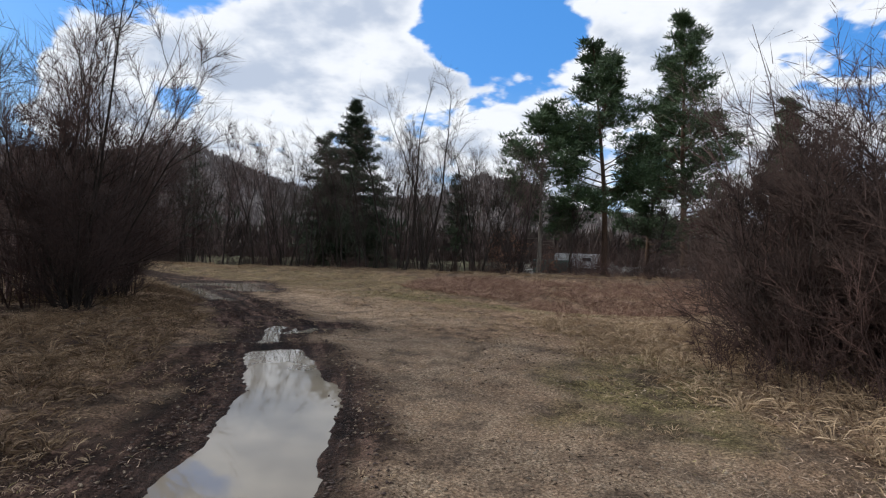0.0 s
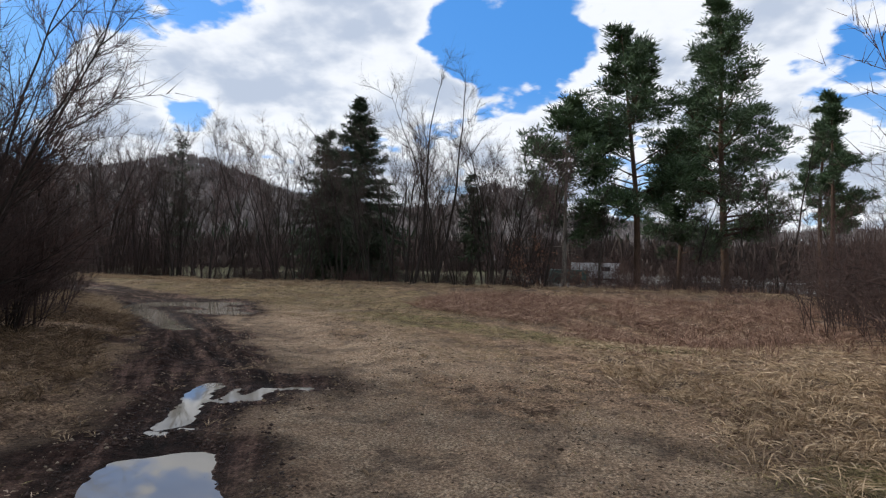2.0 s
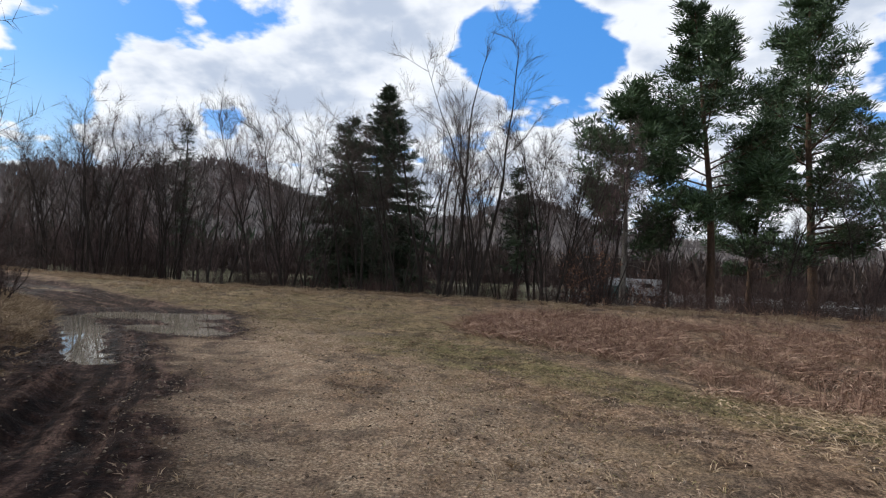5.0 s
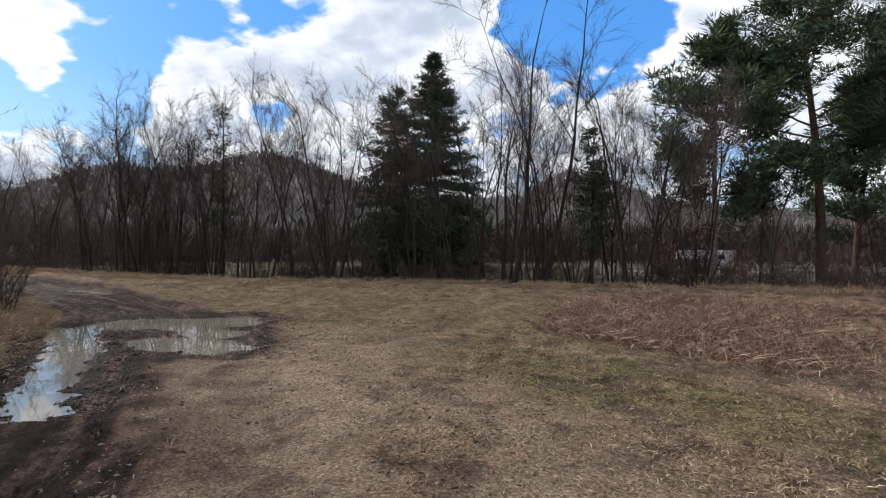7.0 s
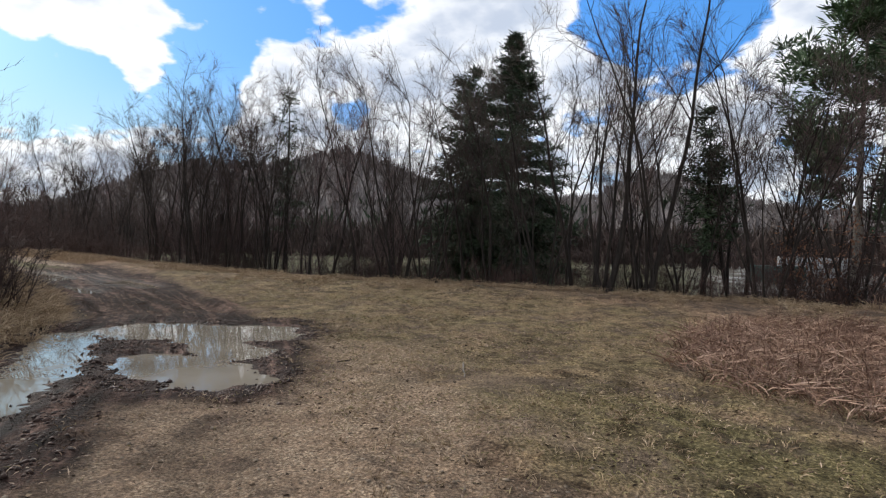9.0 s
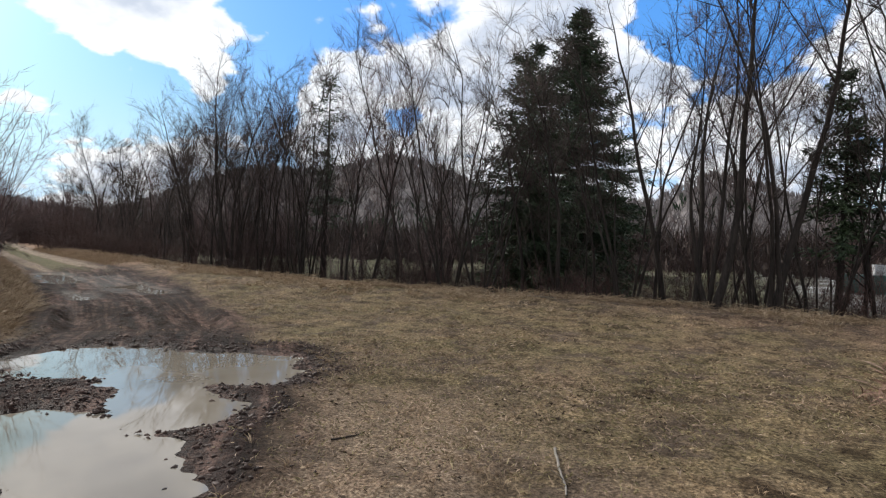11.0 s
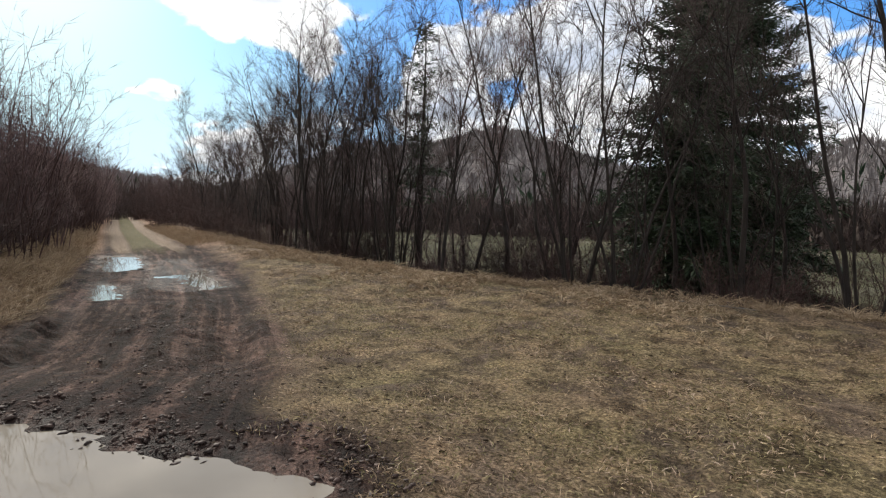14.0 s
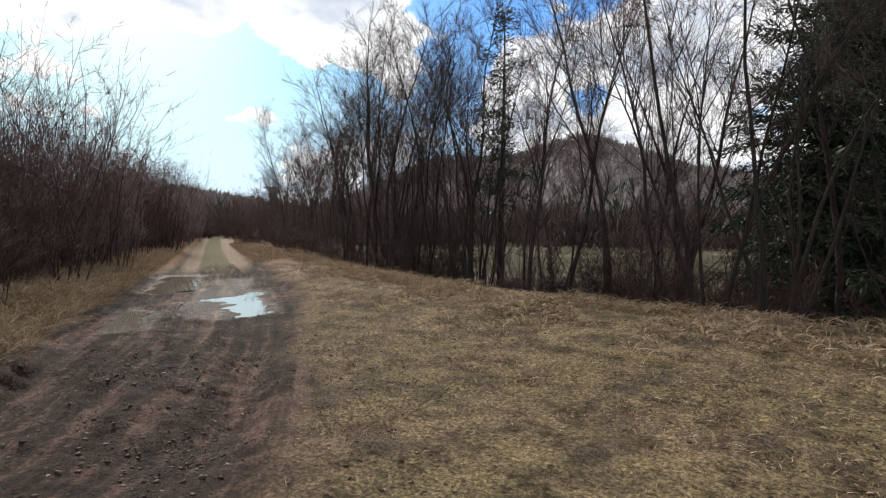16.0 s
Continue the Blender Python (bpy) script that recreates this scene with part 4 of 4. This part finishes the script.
# ---- trailer and container far behind the pines ----
WHITE_PAINT, nt, b = material("weathered_white_paint", 0.5)
geo = nt.nodes.new("ShaderNodeNewGeometry")
nt.links.new(ramp(nt, noise_node(nt, 2.0, 5, 0.6, geo.outputs["Position"]), [(0.3, (0.38, 0.39, 0.40)), (0.7, (0.62, 0.63, 0.64))]), b.inputs["Base Color"])
TEAL_PAINT, nt, b = material("teal_paint", 0.5)
geo = nt.nodes.new("ShaderNodeNewGeometry")
nt.links.new(ramp(nt, noise_node(nt, 2.0, 5, 0.6, geo.outputs["Position"]), [(0.3, (0.014, 0.07, 0.066)), (0.7, (0.035, 0.13, 0.12))]), b.inputs["Base Color"])
DARK_GLASS, _, _ = material("dark_window", 0.1)
bpy.data.materials["dark_window"].node_tree.nodes["Principled BSDF"].inputs["Base Color"].default_value = (0.02, 0.025, 0.03, 1)
RUBBER, _, _ = material("tyre_rubber", 0.9)
bpy.data.materials["tyre_rubber"].node_tree.nodes["Principled BSDF"].inputs["Base Color"].default_value = (0.02, 0.02, 0.02, 1)


def box(size, at, mat, bevel=0.03):
    bm = bmesh.new()
    bmesh.ops.create_cube(bm, size=1.0, matrix=Matrix.Translation(at) @ Matrix.Diagonal((*size, 1)))
    bmesh.ops.bevel(bm, geom=bm.edges[:], offset=bevel, segments=2, affect="EDGES")
    me = bpy.data.meshes.new("box")
    bm.to_mesh(me)
    bm.free()
    me.materials.append(mat)
    return me


def wheel(at, r=0.34, w=0.24):
    bm = bmesh.new()
    bmesh.ops.create_cone(bm, cap_ends=True, segments=20, radius1=r, radius2=r, depth=w, matrix=Matrix.Translation(at) @ Matrix.Rotation(math.pi / 2, 4, "X"))
    bmesh.ops.bevel(bm, geom=bm.edges[:], offset=0.03, segments=2, affect="EDGES")
    me = bpy.data.meshes.new("wheel")
    bm.to_mesh(me)
    bm.free()
    me.materials.append(RUBBER)
    return me


trailer = tagged(new("trailer"), "long white box trailer parked beyond the trees", "trailer")
part("body", box((7.2, 2.4, 2.3), (0, 0, 1.75), WHITE_PAINT, 0.08), trailer)
part("roof", box((7.3, 2.5, 0.12), (0, 0, 2.95), WHITE_PAINT, 0.04), trailer)
part("chassis", box((6.8, 1.8, 0.18), (0, 0, 0.5), RUBBER), trailer)
for k in range(8):
    part("side_rib", box((0.06, 0.05, 2.1), (-3.2 + k * 0.92, -1.22, 1.75), WHITE_PAINT, 0.01), trailer)
part("window", box((1.3, 0.04, 0.6), (1.6, -1.225, 2.1), DARK_GLASS, 0.01), trailer)
for wx in (-2.2, -1.3, 2.4):
    for wy in (-1.0, 1.0):
        part("wheel", wheel((wx, wy, 0.34)), trailer)
trailer.matrix_basis = pose(18.6, 92.0, float(ground_z(18.6, 92.0)), 0, 0, -8)
crate = tagged(new("storage_container"), "teal steel storage container with ribbed sides", "container")
part("body", box((5.6, 2.3, 1.9), (0, 0, 1.0), TEAL_PAINT, 0.03), crate)
for k in range(18):
    part("rib", box((0.12, 0.05, 1.7), (-2.6 + k * 0.305, -1.165, 1.0), TEAL_PAINT, 0.015), crate)
part("door", box((0.06, 2.0, 1.7), (2.82, 0, 1.0), TEAL_PAINT, 0.02), crate)
crate.matrix_basis = pose(13.8, 88.0, float(ground_z(13.8, 88.0)), 0, 0, -8)

# ---- grass and dead stems ----
def scatter(count, x0, x1, y0, y1, keep):
    x, y = _rng.uniform(x0, x1, count), _rng.uniform(y0, y1, count)
    m = keep(x, y)
    return x[m], y[m]


def sward(name, label, x, y, height, lay, width, mat, category="grass"):
    n = len(x)
    root = np.stack([x, y, ground_z(x, y) - 0.01], -1)
    a = _rng.random(n) * 6.283
    h = height * _rng.uniform(0.5, 1.2, n)
    l = lay * h * _rng.uniform(0.3, 1.3, n)
    tip = root + np.stack([np.cos(a) * l, np.sin(a) * l, h], -1)
    bend = np.stack([-np.cos(a) * l * 0.18, -np.sin(a) * l * 0.18, h * 0.16], -1)
    return tagged(new(name, blades_mesh(name, root, tip, width, mat, bend)), label, category, kind="stuff")


def tufts(name, label, x, y, blades, height, lay, width, mat, category="grass"):
    """Tussocks: blades that spring outward from each root."""
    n = len(x)
    h0, sz = height * _rng.uniform(0.5, 1.25, n), _rng.uniform(0.6, 1.3, n)
    cx, cy, h, sz = np.repeat(x, blades), np.repeat(y, blades), np.repeat(h0, blades), np.repeat(sz, blades)
    m = n * blades
    wind = np.repeat(_rng.random(n) * 6.283, blades)
    a = wind + _rng.normal(size=m) * 1.3
    r = 0.05 * np.sqrt(_rng.random(m)) * sz * (height / 0.2) ** 0.5
    rx, ry = cx + np.cos(a) * r, cy + np.sin(a) * r
    z0 = np.repeat(ground_z(x, y), blades) - 0.012
    hh = h * _rng.uniform(0.35, 1.1, m)
    l = lay * h * _rng.uniform(0.3, 1.2, m)
    root = np.stack([rx, ry, z0], -1)
    tip = root + np.stack([np.cos(a) * l, np.sin(a) * l, hh], -1)
    bend = np.stack([-np.cos(a) * l * 0.16, -np.sin(a) * l * 0.16, 0.24 * hh], -1)
    return tagged(new(name, blades_mesh(name, root, tip, width, mat, bend)), label, category, kind="stuff")


def not_wet(x, y, track=1.0):
    _, s, on, mud_, wet_ = ground_parts(x, y)
    return (wet_ > 0.15) & (_rng.random(len(x)) > track * np.maximum(on * 0.75, mud_)) & (beyond_crest(x, y) < 2.5)


ROUTE = [(0.1, 1.0), (-0.6, 6), (-2.6, 13.5), (-5.6, 20), (-8.5, 24)]


def near_route(x, y, reach):
    d = np.full(len(x), 1e9)
    for a, b in zip(ROUTE[:-1], ROUTE[1:]):
        d = np.minimum(d, seg_dist(x, y, a, b)[0])
    return _rng.random(len(x)) < np.exp(-(d / reach) ** 2) + 0.12


def thin_on_gravel(x, y):
    s = track_side(x, y)
    return _rng.random(len(x)) > 0.85 * (1 - smooth(1.0, 2.6, np.abs(s + 1.4))) * (1 - smooth(19, 22, y - 0.5 * x))


x, y = scatter(620000, -24, 10, 2, 33, lambda x, y: near_route(x, y, 6.5) & not_wet(x, y) & thin_on_gravel(x, y) & ((track_side(x, y) < 1.3) | (y > 17) | (fbm(x, y, 1.0, 2) > 0.62)) & (_rng.random(len(x)) < 3.4 * fbm(x, y, 0.9, 3) - 1.0))
fresh = _rng.random(len(x)) < 0.09 + 0.72 * lawn_share(x, y)
sward("short_grass", "short matted winter grass bleached to straw", x[~fresh], y[~fresh], 0.032, 2.4, 0.0085, STRAW_SHORT)
sward("green_grass", "short olive green turf showing through the straw", x[fresh], y[fresh], 0.036, 1.8, 0.008, GREENISH)
x, y = scatter(30000, -24, 10, 2, 33, lambda x, y: near_route(x, y, 7) & not_wet(x, y) & (fbm(x, y, 1.1, 3) > 0.46))
tufts("grass_tufts", "small tufts of bleached grass in the sward", x, y, 9, 0.06, 1.5, 0.007, STRAW)


def verge(x, y):
    s = track_side(x, y)
    lim = fbm(x, y, 0.5, 2)
    left = (s > 1.5 + 1.2 * lim) & (s < 6.5) & ((y > 14) | (lim > 0.34))
    right = (s < -3.4 - 1.2 * lim) & (y < 18) & (x > 1.6)
    bank = (np.abs(beyond_crest(x, y) - 0.2) < 1.4) & (lim > 0.35)
    return (left | right | bank) & not_wet(x, y)


x, y = scatter(36000, -45, 11, 1.5, 44, lambda x, y: verge(x, y) & ((x < 1) | (y < 12) | (beyond_crest(x, y) > -2)))
dull = (track_side(x, y) > 0) & (y < 17)
tufts("tall_dry_grass", "tall bleached dry grass tussocks along the verge", x[~dull], y[~dull], 20, 0.20, 1.6, 0.0075, STRAW)
tufts("dull_grass", "brown matted grass tussocks and leaf litter", x[dull], y[dull], 20, 0.17, 1.7, 0.0085, DULL_STRAW)
x = _rng.uniform(-27, 14, 11000)
y = np.interp(x, CREST_X, CREST_Y) + _rng.normal(-0.4, 1.1, len(x)) + 2.2 * (fbm(x, x * 0, 0.35, 3) - 0.5)
m = (fbm(x, y, 0.8, 2) > 0.45) & (np.abs(track_side(x, y)) > 2.2)
tufts("bank_grass", "bleached grass fringe along the edge of the bank", x[m], y[m], 9, 0.11, 1.7, 0.012, STRAW)
x, y = scatter(120000, -52, -11, 19, 46, lambda x, y: (((np.abs(track_side(x, y) - 2.7) < 0.9) | ((np.abs(track_side(x, y) + 2.1) < 0.8) & (x < -26))))  & (_rng.random(len(x)) < 0.7 * fbm(x, y, 0.7, 2)))
tufts("hedge_grass", "orange-brown dry grass between track and thicket", x, y, 11, 0.24, 1.2, 0.009, STRAW)
x, y = scatter(120000, -16, 10, 1.5, 24, verge)
dull = (track_side(x, y) > 0) & (y < 17)
sward("fallen_straw", "flattened dry straw and leaf litter on the verge", x[~dull], y[~dull], 0.05, 3.6, 0.012, STRAW)
sward("fallen_litter", "dark brown leaf litter and stalks beside the rut", x[dull], y[dull], 0.05, 3.4, 0.016, DULL_STRAW)


def patch(x, y):
    heap = ((x - 0.7) / 3.0) ** 2 + ((y - 23.6) / 3.9) ** 2 < 0.35 + 0.8 * fbm(x, y, 0.5, 3) + 0.35 * _rng.random(len(x))
    return heap | ((x > 1.8) & (x < 12) & (np.abs(y - 21.5) < 4 + 2 * fbm(x, y, 0.4, 2)) & (fbm(x, y, 0.9, 2) > 0.45))


x, y = scatter(60000, -4, 13, 17, 31, patch)
sward("dead_stems", "flattened tangle of dead reddish-brown stems", x, y, 0.20, 2.2, 0.016, BRAMBLE, "dead plants")

# taller withered stems among the brush
x, y = scatter(5000, -2, 13, 12, 30, lambda x, y: ((fbm(x, y, 0.7, 2) > 0.5) & (x > 2.5) & (y > 13)) | patch(x, y))
tufts("withered_weeds", "thin withered weed stalks standing in the brush", x, y, 5, 0.42, 0.5, 0.009, BRAMBLE, "dead plants")


x, y = scatter(60000, -18, 9, 2, 32, lambda x, y: near_route(x, y, 5.5) & not_wet(x, y, 0.6) & (fbm(x + 9, y, 0.8, 3) > 0.42))
sward("leaf_litter", "dark withered leaves and stalks trodden into the grass", x, y, 0.016, 3.4, 0.026, LITTER, "dead leaves")
x, y = scatter(26000, -18, 9, 2, 32, lambda x, y: near_route(x, y, 5.5) & not_wet(x, y, 0.7) & (fbm(x + 31, y, 1.3, 3) > 0.47))
sward("pale_leaves", "pale curled dry leaves and bleached stalk ends", x, y, 0.016, 2.6, 0.022, STRAW, "dead leaves")


def lumps(name, label, x, y, size, mat, category, flat=0.6):
    """Small angular lumps half sunk in the ground, as one heap."""
    n = len(x)
    o = np.array([(1, 0, 0), (0, 1, 0), (-1, 0, 0), (0, -1, 0), (0, 0, 1), (0.1, 0, -0.6)], float)
    v = o[None] * (1 + 0.45 * _rng.normal(size=(n, 6, 1))).clip(0.4, 1.8) + 0.15 * _rng.normal(size=(n, 6, 3))
    v[:, :, 2] *= flat
    r = size * (0.18 + 1.1 * _rng.random(n) ** 3)
    v = v * r[:, None, None] + np.stack([x, y, ground_z(x, y) + 0.1 * r], -1)[:, None]
    f = np.array([(0, 1, 4), (1, 2, 4), (2, 3, 4), (3, 0, 4), (1, 0, 5), (2, 1, 5), (3, 2, 5), (0, 3, 5)])
    F = (np.arange(n)[:, None, None] * 6 + f[None]).reshape(-1)
    return tagged(new(name, mesh_from(name, v.reshape(-1, 3), F, np.full(8 * n, 3), (mat,))), label, category, kind="stuff")


MUD_CLOD = island_mat("wet_clods", [(0.0, (0.012, 0.007, 0.0055)), (0.6, (0.046, 0.027, 0.021)), (1.0, (0.135, 0.087, 0.068))], 0.7, 0.3)
PEBBLE = island_mat("pebbles", [(0.0, (0.10, 0.076, 0.055)), (0.6, (0.24, 0.19, 0.14)), (1.0, (0.44, 0.37, 0.29))], 0.85, 0.3)


def on_mud(x, y):
    _, s, on, mud_, wet_ = ground_parts(x, y)
    return (wet_ > 0.02) & (_rng.random(len(x)) < np.maximum(mud_ * 0.5, 2.2 * (1 - smooth(0.02, 0.7, wet_))) * fbm(x, y, 1.2, 2) * 1.5)


x, y = scatter(420000, -20, 0, 2, 29, lambda x, y: near_route(x, y, 7) & on_mud(x, y) & (vnoise(track_side(x, y) + 40, 0.03 * y, 3.6) > 0.42))
lumps("mud_clods", "churned dark mud clods along the track", x, y, 0.020, MUD_CLOD, "mud", 0.5)


def by_shore(x, y):
    wet_ = ground_parts(x, y)[4]
    return (wet_ > -0.10) & (wet_ < 0.45) & (fbm(x, y, 2.6, 3) + 0.12 * _rng.normal(size=len(x)) > 0.50)


x, y = scatter(44000, -12.5, -5, 14, 23.7, by_shore)
lumps("shore_mud", "lumps of wet churned mud round the puddle", x, y, 0.025, MUD_CLOD, "mud", 0.7)
x, y = scatter(5000, -4.5, 0, 2, 11.5, by_shore)
lumps("shore_mud", "lumps of wet churned mud along the rut", x, y, 0.018, MUD_CLOD, "mud", 0.7)


def on_gravel(x, y):
    _, s, on, mud_, wet_ = ground_parts(x, y)
    return (wet_ > 0.1) & (_rng.random(len(x)) < np.maximum(0.05 + on * (1 - mud_), 1 - smooth(1.3, 2.6, np.abs(s + 1.5))) * (1 - smooth(3, 5, np.abs(s + 1))) * (0.25 + 0.75 * smooth(0.4, 0.6, fbm(x, y, 0.8, 3))) * (1 - smooth(19, 22, y - 0.5 * x)))


x, y = scatter(60000, -9, 4, 2, 24, on_gravel)
lumps("pebbles", "small pale stones pressed into the track", x, y, 0.017, PEBBLE, "stones")

# ---- hills and far woods ----
# Paler, greyer ramp: aerial haze is painted into the hillside colour.
HAZED_HILL, nt, b = material("hazed_wooded_hillside", 0.95, 0, 0.05)
geo = nt.nodes.new("ShaderNodeNewGeometry")
nt.links.new(ramp(nt, noise_node(nt, 0.05, 6, 0.65, geo.outputs["Position"]), [(0.3, (0.10, 0.09, 0.088)), (0.7, (0.245, 0.22, 0.21))]), b.inputs["Base Color"])
bump(nt, b, noise_node(nt, 0.15, 4, 0.6, geo.outputs["Position"]), 1.0, 4.0)
# Viewpoint by the walk; ridge bearings and elevations fit the camera's view.
VIEW_X, VIEW_Y = -4.5, 14.0
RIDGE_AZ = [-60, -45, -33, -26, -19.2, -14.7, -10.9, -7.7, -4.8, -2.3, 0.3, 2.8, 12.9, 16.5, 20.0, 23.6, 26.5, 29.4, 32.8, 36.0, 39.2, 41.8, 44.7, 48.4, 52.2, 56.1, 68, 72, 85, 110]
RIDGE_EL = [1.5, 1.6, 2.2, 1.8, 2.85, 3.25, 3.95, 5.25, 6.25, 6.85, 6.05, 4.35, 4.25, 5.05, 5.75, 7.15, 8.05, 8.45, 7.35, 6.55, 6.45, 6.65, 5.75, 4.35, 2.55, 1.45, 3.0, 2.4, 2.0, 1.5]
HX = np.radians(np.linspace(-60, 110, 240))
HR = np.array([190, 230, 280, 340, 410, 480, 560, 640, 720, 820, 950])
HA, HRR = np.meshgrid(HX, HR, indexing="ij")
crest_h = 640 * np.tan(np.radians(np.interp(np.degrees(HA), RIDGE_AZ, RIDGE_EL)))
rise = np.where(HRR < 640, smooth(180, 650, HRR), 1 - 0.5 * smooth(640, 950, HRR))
HXX, HYY = VIEW_X - np.sin(HA) * HRR, VIEW_Y + np.cos(HA) * HRR
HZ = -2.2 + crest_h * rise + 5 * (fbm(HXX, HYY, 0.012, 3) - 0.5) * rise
tagged(new("hillside", grid_mesh("hillside", HXX, HYY, HZ, HAZED_HILL)), "wooded hills in winter brown and grey, with haze in their colour", "hill", kind="structure")


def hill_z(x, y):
    a, r = np.arctan2(-(x - VIEW_X), y - VIEW_Y), np.hypot(x - VIEW_X, y - VIEW_Y)
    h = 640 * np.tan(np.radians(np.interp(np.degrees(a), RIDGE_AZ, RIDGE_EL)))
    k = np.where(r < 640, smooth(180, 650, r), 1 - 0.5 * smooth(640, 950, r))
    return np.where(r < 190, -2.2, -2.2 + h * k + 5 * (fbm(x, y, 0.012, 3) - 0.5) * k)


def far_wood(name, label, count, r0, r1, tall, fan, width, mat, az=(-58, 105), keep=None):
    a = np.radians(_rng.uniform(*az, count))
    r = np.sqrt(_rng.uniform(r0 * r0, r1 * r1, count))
    x, y = VIEW_X - np.sin(a) * r, VIEW_Y + np.cos(a) * r
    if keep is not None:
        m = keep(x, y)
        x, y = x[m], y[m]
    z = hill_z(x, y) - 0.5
    roots, tips, w = [], [], []
    h = tall * _rng.uniform(0.6, 1.15, len(x))
    for k in range(fan):
        low = np.stack([x, y, z + h * (0.0 if k == 0 else 0.15 + 0.3 * (k / fan))], -1)
        roots.append(low)
        sway = _rng.normal(size=(len(x), 2)) * (h * (0.03 if k == 0 else 0.20))[:, None]
        tips.append(np.stack([x + sway[:, 0], y + sway[:, 1], z + h * _rng.uniform(0.75, 1.0, len(x))], -1))
        w.append(np.full(len(x), width * (0.8 if k == 0 else 0.6)))
    return tagged(new(name, blades_mesh(name, np.concatenate(roots), np.concatenate(tips), np.concatenate(w), mat)), label, "woods", kind="stuff")


far_wood("far_woods", "bare winter woods covering the hills", 11000, 230, 700, 13, 6, 1.3, HAZED_TREES)
far_wood("wood_edge", "dark wood along the far side of the meadow", 2600, 125, 200, 11, 7, 0.7, TWIG)
far_wood("undergrowth", "brown undergrowth at the foot of the far wood", 3800, 112, 190, 4.0, 3, 2.2, TWIG)
far_wood("far_firs", "dark fir trees scattered on the far slopes", 500, 150, 420, 14, 5, 2.6, FAR_FIRS, keep=lambda x, y: fbm(x, y, 0.02, 2) > 0.5)
